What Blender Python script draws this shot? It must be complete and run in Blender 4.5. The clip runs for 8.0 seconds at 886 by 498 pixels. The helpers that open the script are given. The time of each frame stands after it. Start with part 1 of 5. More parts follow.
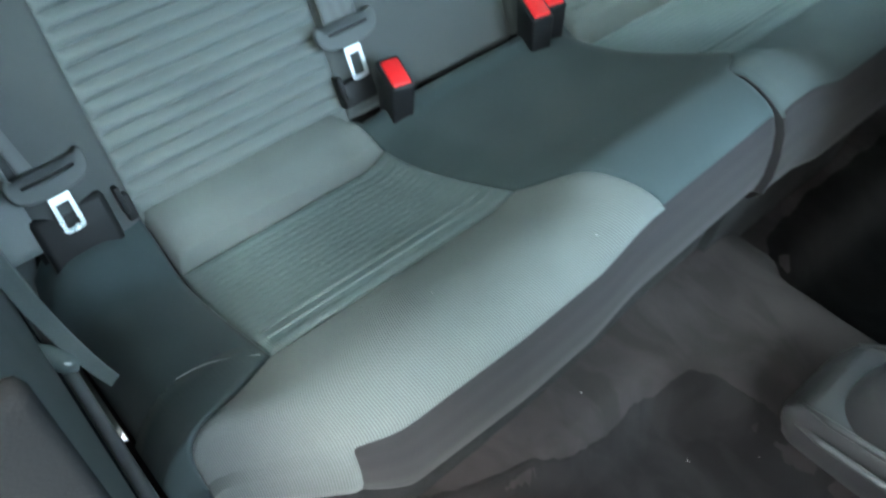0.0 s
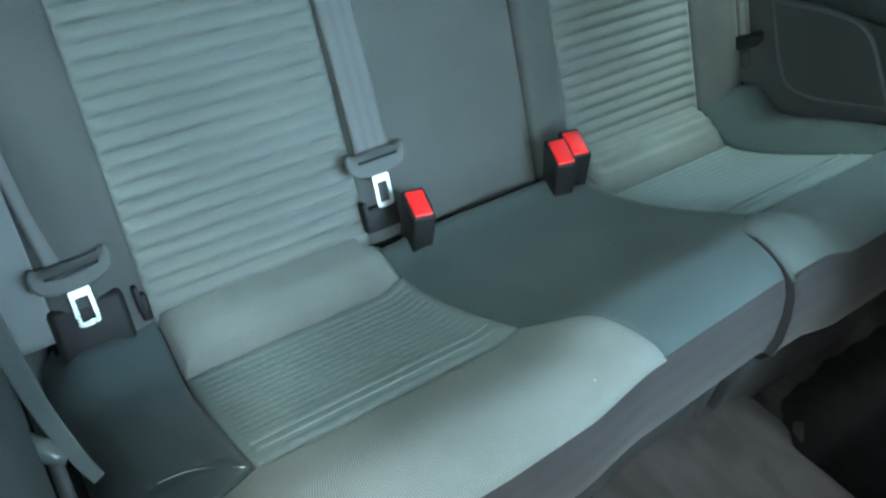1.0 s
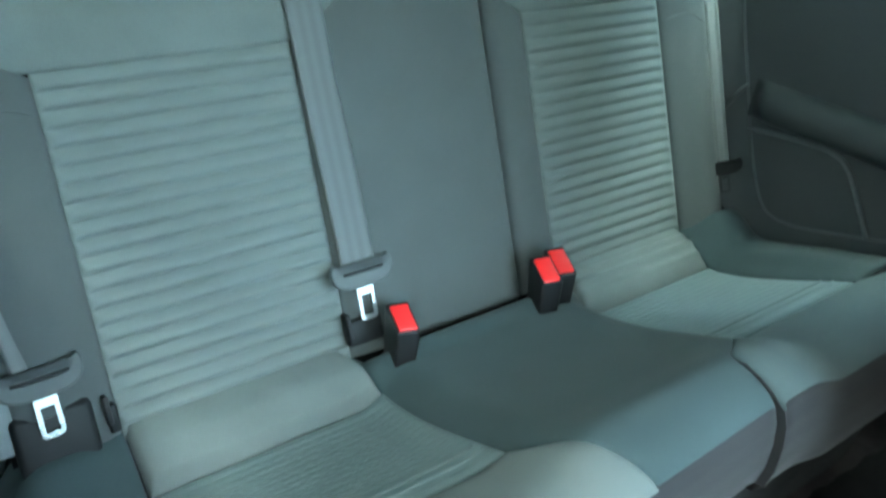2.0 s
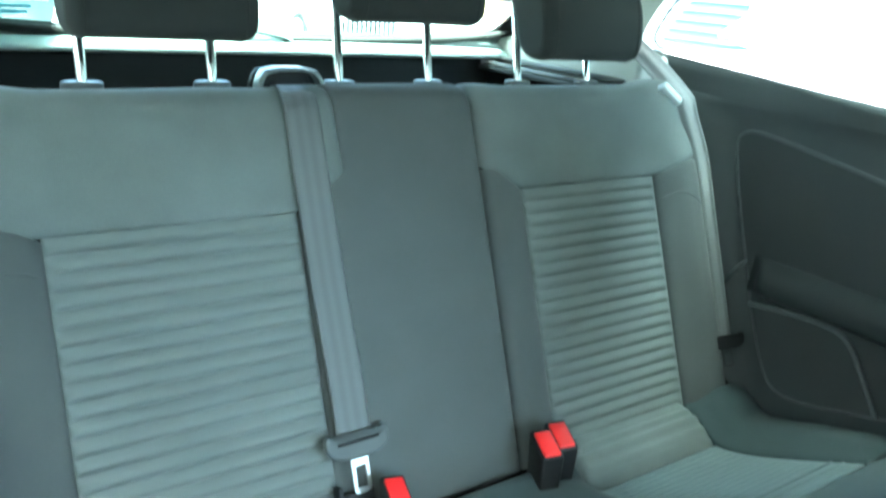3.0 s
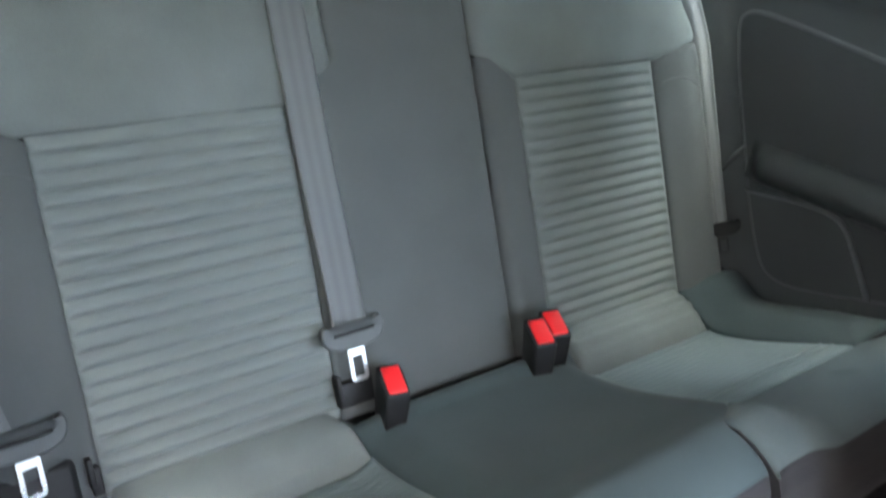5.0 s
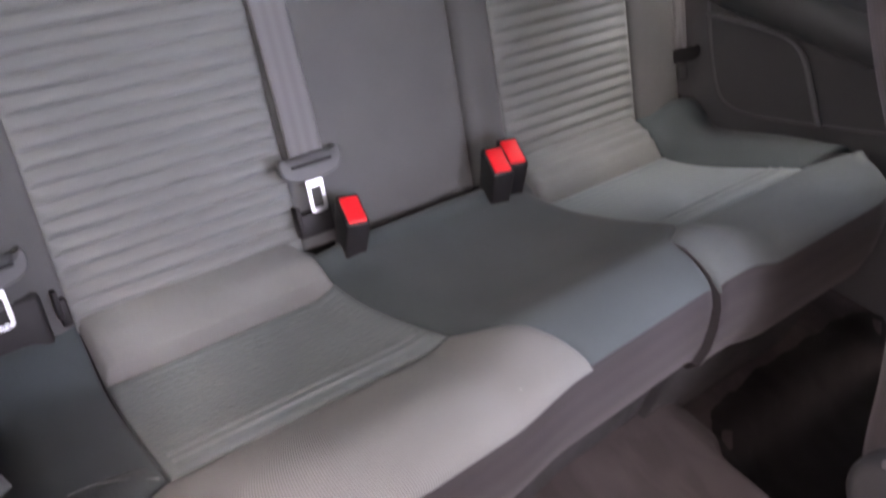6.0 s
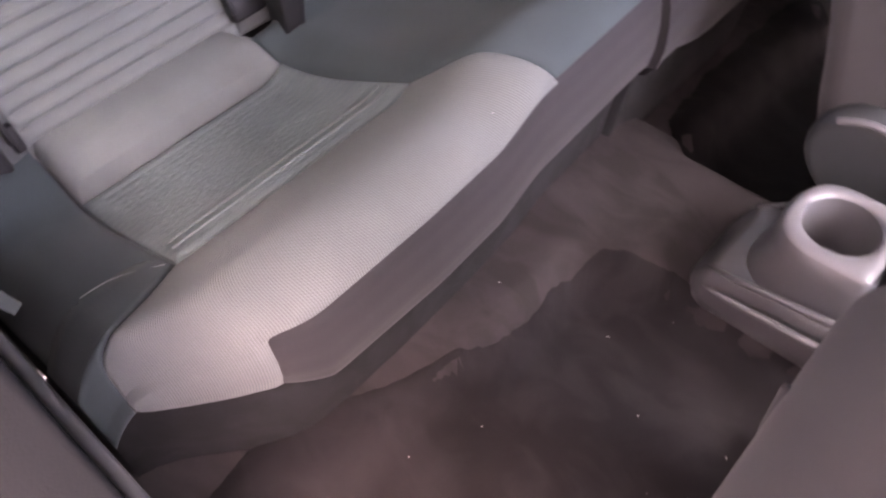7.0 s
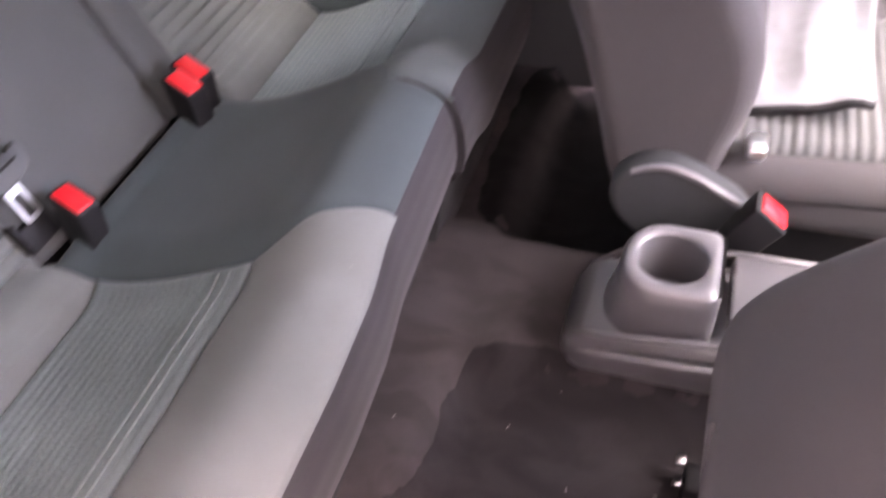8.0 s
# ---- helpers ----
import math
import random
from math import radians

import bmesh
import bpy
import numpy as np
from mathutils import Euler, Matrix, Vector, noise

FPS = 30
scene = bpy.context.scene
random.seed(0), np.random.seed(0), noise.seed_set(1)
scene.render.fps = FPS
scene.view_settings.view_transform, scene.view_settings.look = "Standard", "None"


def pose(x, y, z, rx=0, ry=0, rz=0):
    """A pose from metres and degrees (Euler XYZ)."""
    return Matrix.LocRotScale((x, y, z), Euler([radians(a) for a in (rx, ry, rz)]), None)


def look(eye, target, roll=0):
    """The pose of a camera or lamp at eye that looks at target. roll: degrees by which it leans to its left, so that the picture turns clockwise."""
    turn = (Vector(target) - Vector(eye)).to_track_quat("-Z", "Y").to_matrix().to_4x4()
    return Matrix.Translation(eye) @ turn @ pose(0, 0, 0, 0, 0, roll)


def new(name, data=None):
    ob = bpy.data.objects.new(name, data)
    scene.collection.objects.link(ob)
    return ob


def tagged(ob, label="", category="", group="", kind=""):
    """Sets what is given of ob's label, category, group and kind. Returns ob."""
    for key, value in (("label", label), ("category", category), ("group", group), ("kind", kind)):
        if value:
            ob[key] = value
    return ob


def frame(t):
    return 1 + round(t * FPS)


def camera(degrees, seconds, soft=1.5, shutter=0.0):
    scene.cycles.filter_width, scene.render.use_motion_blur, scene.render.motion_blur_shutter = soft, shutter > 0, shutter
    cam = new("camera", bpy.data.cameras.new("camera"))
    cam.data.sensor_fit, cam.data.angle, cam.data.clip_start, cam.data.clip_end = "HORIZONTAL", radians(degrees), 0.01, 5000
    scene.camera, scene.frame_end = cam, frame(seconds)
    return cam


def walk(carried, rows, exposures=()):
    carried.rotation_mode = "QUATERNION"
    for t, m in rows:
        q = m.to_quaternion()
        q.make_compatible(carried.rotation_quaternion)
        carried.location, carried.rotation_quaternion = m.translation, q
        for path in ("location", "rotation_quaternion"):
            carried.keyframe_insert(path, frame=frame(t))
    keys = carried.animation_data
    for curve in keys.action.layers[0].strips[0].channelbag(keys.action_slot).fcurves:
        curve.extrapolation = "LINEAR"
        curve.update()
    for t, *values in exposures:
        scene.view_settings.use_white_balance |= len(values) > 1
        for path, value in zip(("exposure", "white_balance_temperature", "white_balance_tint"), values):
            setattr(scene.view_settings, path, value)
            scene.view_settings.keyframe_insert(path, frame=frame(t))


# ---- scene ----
cam = camera(57.96, 8.0, 2.2, 0.5)
PATH = [
    (0.0, pose(-0.644, -0.765, 0.929, 42.46, 1.31, -40.73)),
    (0.2, pose(-0.648, -0.772, 0.922, 44.64, 1.45, -39.13)),
    (0.5, pose(-0.633, -0.789, 0.928, 46.70, 0.96, -36.19)),
    (0.7, pose(-0.635, -0.788, 0.931, 49.64, -0.15, -36.06)),
    (1.0, pose(-0.627, -0.791, 0.935, 51.93, -1.12, -35.18)),
    (1.2, pose(-0.625, -0.788, 0.938, 52.93, -1.73, -35.18)),
    (2.3, pose(-0.630, -0.769, 0.931, 63.30, -4.24, -35.32)),
    (2.5, pose(-0.629, -0.773, 0.937, 65.82, -4.67, -34.98)),
    (2.7, pose(-0.627, -0.770, 0.936, 68.38, -4.60, -34.99)),
    (3.0, pose(-0.622, -0.775, 0.942, 71.37, -4.54, -34.72)),
    (3.2, pose(-0.621, -0.777, 0.948, 73.32, -4.58, -34.64)),
    (3.5, pose(-0.620, -0.772, 0.951, 75.49, -4.17, -34.92)),
    (3.7, pose(-0.617, -0.777, 0.951, 76.81, -3.88, -34.82)),
    (4.0, pose(-0.614, -0.778, 0.950, 75.59, -3.70, -34.78)),
    (4.2, pose(-0.611, -0.784, 0.947, 73.80, -3.35, -34.53)),
    (4.5, pose(-0.610, -0.781, 0.943, 70.36, -2.94, -34.69)),
    (4.7, pose(-0.606, -0.783, 0.942, 67.64, -3.03, -34.48)),
    (5.8, pose(-0.602, -0.791, 0.934, 54.72, -3.74, -37.00)),
    (6.0, pose(-0.603, -0.800, 0.931, 52.53, -3.73, -37.44)),
    (6.2, pose(-0.607, -0.802, 0.919, 50.14, -3.62, -38.24)),
    (6.5, pose(-0.607, -0.814, 0.912, 44.46, -1.11, -40.71)),
    (6.7, pose(-0.630, -0.816, 0.891, 41.65, -0.37, -43.43)),
    (7.0, pose(-0.653, -0.817, 0.892, 38.49, 1.69, -48.17)),
    (7.2, pose(-0.661, -0.816, 0.895, 38.71, 2.92, -53.26)),
    (7.5, pose(-0.662, -0.789, 0.917, 39.78, 5.01, -60.01)),
    (7.7, pose(-0.671, -0.762, 0.926, 40.27, 5.25, -65.83)),
    (8.0, pose(-0.670, -0.734, 0.934, 44.34, 3.67, -72.57)),
]
EXPOSURES = [(0.0, 6.25, 6375, -2), (0.5, 6.3, 6294, -5), (1.0, 6.35, 6254, -7), (2.5, 6.45, 6254, -12), (3.5, 6.37, 6456, -11), (4.0, 6.29, 6456, -9.5), (4.5, 6.22, 6696, -0.2), (6.0, 6.23, 8136, 43.2), (6.5, 6.31, 8133, 46), (7.0, 6.43, 8133, 49), (8.0, 6.48, 8019, 46)]
walk(cam, PATH, EXPOSURES)

# ---------------------------------------------------------------- world and sun
SUN_ELEV, SUN_AZ = 76.0, 190.0
world = bpy.data.worlds.new("sky")
scene.world = world
world.use_nodes = True
wn = world.node_tree.nodes
sky = wn.new("ShaderNodeTexSky")
sky.sky_type = "NISHITA"
sky.sun_disc = False
sky.sun_elevation, sky.sun_rotation = radians(SUN_ELEV), radians(SUN_AZ)
sky.air_density, sky.dust_density, sky.ozone_density = 0.4, 4.5, 0.0
world.node_tree.links.new(sky.outputs[0], wn["Background"].inputs[0])
wn["Background"].inputs[1].default_value = 0.15
sun = new("sun", bpy.data.lights.new("sun", "SUN"))
sun.data.energy, sun.data.angle, sun.data.color = 2.5, radians(3), (1.0, 0.97, 0.93)
az, el = radians(SUN_AZ), radians(SUN_ELEV)
sun.matrix_world = look((math.sin(az) * math.cos(el) * 5, math.cos(az) * math.cos(el) * 5, math.sin(el) * 5), (0, 0, 0))


# ---------------------------------------------------------------- materials
def node_mat(name):
    m = bpy.data.materials.new(name)
    m.use_nodes = True
    nt = m.node_tree
    return m, nt, nt.nodes["Principled BSDF"]


def tint(c, k):
    return (min(c[0] * k, 1), min(c[1] * k, 1), min(c[2] * k, 1), 1)


def two_scale(nt, b, color, fine, coarse, spread, bump, dist, rough, rspread=0.08):
    """Base colour, roughness and bump that vary at a fine and a coarse scale, in metres of the object."""
    N, Lk = nt.nodes, nt.links
    co = N.new("ShaderNodeTexCoord")
    a = N.new("ShaderNodeTexNoise")
    a.inputs["Scale"].default_value, a.inputs["Detail"].default_value = fine, 4
    c = N.new("ShaderNodeTexNoise")
    c.inputs["Scale"].default_value, c.inputs["Detail"].default_value = coarse, 5
    for n in (a, c):
        Lk.new(co.outputs["Object"], n.inputs["Vector"])
    mix = N.new("ShaderNodeMath")
    mix.operation = "MULTIPLY_ADD"
    mix.inputs[1].default_value = 0.45
    Lk.new(a.outputs["Fac"], mix.inputs[0])
    half = N.new("ShaderNodeMath")
    half.operation = "MULTIPLY"
    half.inputs[1].default_value = 0.55
    Lk.new(c.outputs["Fac"], half.inputs[0])
    Lk.new(half.outputs[0], mix.inputs[2])
    ramp = N.new("ShaderNodeValToRGB")
    ramp.color_ramp.elements[0].position, ramp.color_ramp.elements[1].position = 0.3, 0.7
    ramp.color_ramp.elements[0].color, ramp.color_ramp.elements[1].color = tint(color, 1 - spread), tint(color, 1 + spread)
    Lk.new(mix.outputs[0], ramp.inputs[0])
    Lk.new(ramp.outputs[0], b.inputs["Base Color"])
    mr = N.new("ShaderNodeMapRange")
    mr.inputs["To Min"].default_value, mr.inputs["To Max"].default_value = rough - rspread, min(rough + rspread, 1)
    Lk.new(c.outputs["Fac"], mr.inputs["Value"])
    Lk.new(mr.outputs[0], b.inputs["Roughness"])
    bp = N.new("ShaderNodeBump")
    bp.inputs["Strength"].default_value, bp.inputs["Distance"].default_value = bump, dist
    Lk.new(a.outputs["Fac"], bp.inputs["Height"])
    Lk.new(bp.outputs[0], b.inputs["Normal"])
    return ramp, bp, co


def plastic(name, color, rough=0.5, grain=900, bump=0.15, spread=0.08, gloss=None):
    m, nt, b = node_mat(name)
    b.inputs["Specular IOR Level"].default_value = (0.5 if rough < 0.5 else 0.25) if gloss is None else gloss
    two_scale(nt, b, color, grain, 9, spread, bump, 0.0006, rough)
    return m


def fabric(name, color, weave=0.0022, spread=0.1, bump=0.5, contrast=0.25, sheen=0.08):
    """Woven or knitted cloth: small raised stitches in staggered rows on the coordinates of the piece."""
    m, nt, b = node_mat(name)
    ramp, bp, co = two_scale(nt, b, color, 900, 11, spread, 0.15, 0.0004, 0.92, 0.05)
    N, Lk = nt.nodes, nt.links
    uv = N.new("ShaderNodeUVMap")
    waves = []
    for k, (sx, sy) in enumerate(((1, 0), (0.5, 1))):
        dot = N.new("ShaderNodeVectorMath")
        dot.operation = "DOT_PRODUCT"
        dot.inputs[1].default_value = (sx * 2 * math.pi / weave, sy * 2 * math.pi / weave, 0)
        Lk.new(uv.outputs[0], dot.inputs[0])
        sn = N.new("ShaderNodeMath")
        sn.operation = "SINE"
        Lk.new(dot.outputs["Value"], sn.inputs[0])
        waves.append(sn)
    mul = N.new("ShaderNodeMath")
    mul.operation = "MULTIPLY"
    soft = N.new("ShaderNodeMath")
    soft.operation = "MULTIPLY_ADD"
    soft.inputs[1].default_value, soft.inputs[2].default_value = 0.35, 0.65
    Lk.new(waves[1].outputs[0], soft.inputs[0])
    Lk.new(waves[0].outputs[0], mul.inputs[0])
    Lk.new(soft.outputs[0], mul.inputs[1])
    mr = N.new("ShaderNodeMapRange")
    mr.inputs["From Min"].default_value = -1
    mr.inputs["To Min"].default_value, mr.inputs["To Max"].default_value = 1 - contrast, 1 + contrast
    Lk.new(mul.outputs[0], mr.inputs["Value"])
    sc = N.new("ShaderNodeVectorMath")
    sc.operation = "SCALE"
    Lk.new(ramp.outputs[0], sc.inputs[0])
    Lk.new(mr.outputs[0], sc.inputs["Scale"])
    Lk.new(sc.outputs[0], b.inputs["Base Color"])
    b2 = N.new("ShaderNodeBump")
    b2.inputs["Strength"].default_value, b2.inputs["Distance"].default_value = bump, 0.0006
    Lk.new(mul.outputs[0], b2.inputs["Height"])
    Lk.new(bp.outputs[0], b2.inputs["Normal"])
    Lk.new(b2.outputs[0], b.inputs["Normal"])
    b.inputs["Sheen Weight"].default_value = sheen
    b.inputs["Specular IOR Level"].default_value = 0.2
    b.inputs["Sheen Roughness"].default_value = 0.5
    return m


def webbing(name, color):
    """Seat belt webbing: lengthwise bands and a fine cross weave."""
    m, nt, b = node_mat(name)
    N, Lk = nt.nodes, nt.links
    uv = N.new("ShaderNodeUVMap")
    sep = N.new("ShaderNodeSeparateXYZ")
    Lk.new(uv.outputs[0], sep.inputs[0])
    band = N.new("ShaderNodeMath")
    band.operation = "MULTIPLY"
    band.inputs[1].default_value = 2 * math.pi / 0.0155
    Lk.new(sep.outputs[0], band.inputs[0])
    cs = N.new("ShaderNodeMath")
    cs.operation = "COSINE"
    Lk.new(band.outputs[0], cs.inputs[0])
    ramp = N.new("ShaderNodeValToRGB")
    ramp.color_ramp.elements[0].color, ramp.color_ramp.elements[1].color = tint(color, 0.88), tint(color, 1.06)
    mr = N.new("ShaderNodeMapRange")
    mr.inputs["From Min"].default_value = -1
    Lk.new(cs.outputs[0], mr.inputs["Value"])
    Lk.new(mr.outputs[0], ramp.inputs[0])
    Lk.new(ramp.outputs[0], b.inputs["Base Color"])
    ws = N.new("ShaderNodeMath")
    ws.operation = "MULTIPLY"
    ws.inputs[1].default_value = 2 * math.pi / 0.0016
    Lk.new(sep.outputs[1], ws.inputs[0])
    sn = N.new("ShaderNodeMath")
    sn.operation = "SINE"
    Lk.new(ws.outputs[0], sn.inputs[0])
    bp = N.new("ShaderNodeBump")
    bp.inputs["Strength"].default_value, bp.inputs["Distance"].default_value = 0.4, 0.0004
    Lk.new(sn.outputs[0], bp.inputs["Height"])
    Lk.new(bp.outputs[0], b.inputs["Normal"])
    b.inputs["Roughness"].default_value = 0.34
    b.inputs["Sheen Weight"].default_value = 0.05
    b.inputs["Specular IOR Level"].default_value = 0.55
    return m


def metal(name, color, rough):
    m, nt, b = node_mat(name)
    two_scale(nt, b, color, 300, 30, 0.05, 0.05, 0.0003, rough, 0.05)
    b.inputs["Metallic"].default_value = 1.0
    return m


def glass_mat(name, clear=(0.76, 0.94, 0.935)):
    """Thin green-tinted car glass: tinted clear body with a mirror film."""
    m, nt, b = node_mat(name)
    N, Lk = nt.nodes, nt.links
    tr = N.new("ShaderNodeBsdfTransparent")
    tr.inputs[0].default_value = (*clear, 1)
    gl = N.new("ShaderNodeBsdfGlossy")
    gl.inputs["Roughness"].default_value = 0.02
    fr = N.new("ShaderNodeFresnel")
    fr.inputs["IOR"].default_value = 1.25
    mix = N.new("ShaderNodeMixShader")
    Lk.new(fr.outputs[0], mix.inputs[0])
    Lk.new(tr.outputs[0], mix.inputs[1])
    Lk.new(gl.outputs[0], mix.inputs[2])
    out = [n for n in N if n.type == "OUTPUT_MATERIAL"][0]
    Lk.new(mix.outputs[0], out.inputs["Surface"])
    return m


def film_mat(name, color, through_color, clear):
    """Printed film on a window: it scatters the daylight that falls through it, and part of it is clear."""
    m, nt, b = node_mat(name)
    two_scale(nt, b, color, 240, 40, 0.25, 0.02, 0.0005, 0.5)
    N, Lk = nt.nodes, nt.links
    tl = N.new("ShaderNodeBsdfTranslucent")
    tl.inputs[0].default_value = (*through_color, 1)
    tr = N.new("ShaderNodeBsdfTransparent")
    tr.inputs[0].default_value = (0.7, 0.8, 0.82, 1)
    half = N.new("ShaderNodeMixShader")
    Lk.new(b.outputs[0], half.inputs[1])
    Lk.new(tl.outputs[0], half.inputs[2])
    mix = N.new("ShaderNodeMixShader")
    mix.inputs[0].default_value = clear
    Lk.new(half.outputs[0], mix.inputs[1])
    Lk.new(tr.outputs[0], mix.inputs[2])
    out = [n for n in N if n.type == "OUTPUT_MATERIAL"][0]
    Lk.new(mix.outputs[0], out.inputs["Surface"])
    return m


def carpet_mat(name, color):
    m, nt, b = node_mat(name)
    ramp, bp, co = two_scale(nt, b, color, 1600, 7, 0.20, 0.6, 0.0012, 1.0, 0.0)
    N, Lk = nt.nodes, nt.links
    st = N.new("ShaderNodeTexNoise")
    st.inputs["Scale"].default_value, st.inputs["Detail"].default_value, st.inputs["Distortion"].default_value = 11, 4, 0.9
    turn = N.new("ShaderNodeMapping")
    turn.inputs["Rotation"].default_value, turn.inputs["Scale"].default_value = (0, 0, 0.5), (1.5, 0.9, 1.0)
    Lk.new(co.outputs["Object"], turn.inputs["Vector"])
    Lk.new(turn.outputs[0], st.inputs["Vector"])
    mr = N.new("ShaderNodeMapRange")
    mr.inputs["From Min"].default_value, mr.inputs["From Max"].default_value = 0.42, 0.62
    mr.inputs["To Min"].default_value, mr.inputs["To Max"].default_value = 0.82, 1.14
    Lk.new(st.outputs["Fac"], mr.inputs["Value"])
    sc = N.new("ShaderNodeVectorMath")
    sc.operation = "SCALE"
    Lk.new(ramp.outputs[0], sc.inputs[0])
    Lk.new(mr.outputs[0], sc.inputs["Scale"])
    Lk.new(sc.outputs[0], b.inputs["Base Color"])
    b.inputs["Sheen Weight"].default_value = 0.02
    b.inputs["Specular IOR Level"].default_value = 0.06
    return m


def plain(name, color, rough=0.5, metallic=0.0, coat=0.0):
    m, nt, b = node_mat(name)
    two_scale(nt, b, color, 60, 3, 0.06, 0.02, 0.001, rough)
    b.inputs["Metallic"].default_value, b.inputs["Coat Weight"].default_value = metallic, coat
    return m


M_KNIT = fabric("light_knit_cloth", (0.125, 0.138, 0.135), 0.0021, 0.18, 0.15, 0.06)
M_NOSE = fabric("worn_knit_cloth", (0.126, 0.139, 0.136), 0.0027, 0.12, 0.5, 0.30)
M_RIB = fabric("ribbed_insert_cloth", (0.132, 0.146, 0.142), 0.0030, 0.05, 0.02, 0.03)
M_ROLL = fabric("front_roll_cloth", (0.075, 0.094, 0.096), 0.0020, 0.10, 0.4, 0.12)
M_SEAT = fabric("seat_insert_cloth", (0.118, 0.147, 0.150), 0.0024, 0.12, 0.4, 0.12)
M_DARK = fabric("dark_plain_cloth", (0.078, 0.084, 0.084), 0.0016, 0.10, 0.3, 0.10)
M_CUSH = fabric("dark_cushion_cloth", (0.043, 0.059, 0.062), 0.0016, 0.12, 0.05, 0.03)
# dark front cloth with the shade below the cushion rim put into its colour
M_VAL = fabric("shaded_front_face_cloth", (0.025, 0.0235, 0.0255), 0.0016, 0.12, 0.05, 0.03)
M_HEAD = fabric("headrest_cloth", (0.027, 0.030, 0.030), 0.0016, 0.10, 0.3, 0.10)
M_THREAD = plain("pale_thread", (0.24, 0.26, 0.26), 0.8)
M_FOAM = carpet_mat("black_seat_lining", (0.02, 0.02, 0.021))
M_WEB = webbing("grey_webbing", (0.104, 0.108, 0.110))
M_CORD = fabric("pale_cord", (0.118, 0.142, 0.143), 0.0020, 0.08, 0.2, 0.06)
M_COVER = plastic("black_cover_plastic", (0.011, 0.012, 0.013), 0.9, 700, 0.3, gloss=0.04)
M_BLACK = plastic("black_plastic", (0.012, 0.012, 0.013), 0.55)
M_GREYP = plastic("grey_plastic", (0.085, 0.092, 0.094), 0.5)
M_RED = plastic("red_plastic", (0.75, 0.015, 0.02), 0.35, 600, 0.05)
M_CHROME = metal("chrome", (0.85, 0.86, 0.87), 0.12)
M_STEEL = metal("steel", (0.78, 0.78, 0.78), 0.28)
M_TRIM = plastic("trim_plastic", (0.036, 0.04, 0.042), 0.55, 700, 0.35)
M_TRIML = plastic("light_trim_plastic", (0.09, 0.098, 0.101), 0.5, 700, 0.3)
M_QUART = plastic("quarter_trim_plastic", (0.066, 0.073, 0.075), 0.55, 700, 0.35)
M_POCKET = plastic("pocket_felt", (0.054, 0.058, 0.06), 0.85, 500, 0.5)
M_CONS = plastic("console_plastic", (0.080, 0.079, 0.084), 0.33, 800, 0.3)
M_CONST = plastic("console_top_plastic", (0.115, 0.114, 0.120), 0.36, 800, 0.2)
M_PILLAR = fabric("pillar_cloth", (0.36, 0.37, 0.345), 0.0018, 0.06, 0.2, 0.05)
M_ROOF = fabric("headliner_cloth", (0.34, 0.345, 0.33), 0.002, 0.05, 0.2, 0.05)
M_CARPET = carpet_mat("dark_carpet", (0.038, 0.0335, 0.0345))
M_FARFLOOR = carpet_mat("black_floor_sheet", (0.010, 0.0092, 0.010))
M_MATN = carpet_mat("dark_mat", (0.0215, 0.0195, 0.021))
M_FRONT = fabric("front_seat_cloth", (0.050, 0.048, 0.050), 0.0016, 0.10, 0.3, 0.10)
M_FRIB = fabric("front_ribbed_cloth", (0.085, 0.09, 0.09), 0.0024, 0.06, 0.15, 0.06)
M_RUBBER = plastic("black_rubber", (0.010, 0.010, 0.010), 0.6)
M_GLASS = glass_mat("window_glass")
M_TINT = glass_mat("privacy_glass", (0.46, 0.62, 0.62))
M_PAPER = plain("white_plastic_sheet", (0.23, 0.236, 0.246), 0.5)
M_PAINTW = plain("white_car_paint", (0.86, 0.87, 0.87), 0.3, 0, 0.6)
M_PAINTS = plain("silver_car_paint", (0.62, 0.64, 0.65), 0.3, 0.2, 0.6)
M_PAINTD = plain("dark_car_paint", (0.05, 0.07, 0.09), 0.3, 0.2, 0.6)
# parked cars' glass, coloured pale for the bright sky it would mirror
M_CGLASS = plain("sky_pale_car_glass", (0.45, 0.5, 0.51), 0.1)
M_SIDING = plain("pale_siding", (0.085, 0.115, 0.12), 0.7)
M_BLOCKER = plain("pale_blocker_wall", (0.46, 0.44, 0.432), 0.9)
M_BOOT = plastic("boot_trim", (0.014, 0.016, 0.017), 0.75, 700, 0.3)
M_REVEAL = plastic("pale_reveal", (0.66, 0.70, 0.69), 0.5, 700, 0.1)
M_CLIP = plastic("pale_clip_plastic", (0.52, 0.55, 0.55), 0.3, 700, 0.1)
M_GUIDE = plastic("guide_plastic", (0.15, 0.172, 0.172), 0.3, 700, 0.1)
M_SATIN = plastic("glossy_grey_plastic", (0.085, 0.098, 0.100), 0.12, 300, 0.03)
M_PAD = plastic("light_pad", (0.17, 0.185, 0.188), 0.7, 700, 0.3)
M_LEDGE = plastic("satin_ledge_plastic", (0.25, 0.31, 0.31), 0.30, 700, 0.1)
M_BRICK = plain("tan_brickwork", (0.40, 0.27, 0.14), 0.85)
M_ASPH = carpet_mat("concrete_paving", (0.165, 0.178, 0.184))
M_SIGN = film_mat("dark_sign_film", (0.03, 0.04, 0.045), (0.10, 0.13, 0.14), 0.25)
M_SIGNW = film_mat("white_print", (0.85, 0.86, 0.86), (0.9, 0.9, 0.9), 0.0)
M_SIGNB = film_mat("pale_blue_print", (0.10, 0.42, 0.58), (0.25, 0.55, 0.65), 0.0)
M_FLECK = plain("pale_fleck", (0.45, 0.44, 0.43), 0.7)


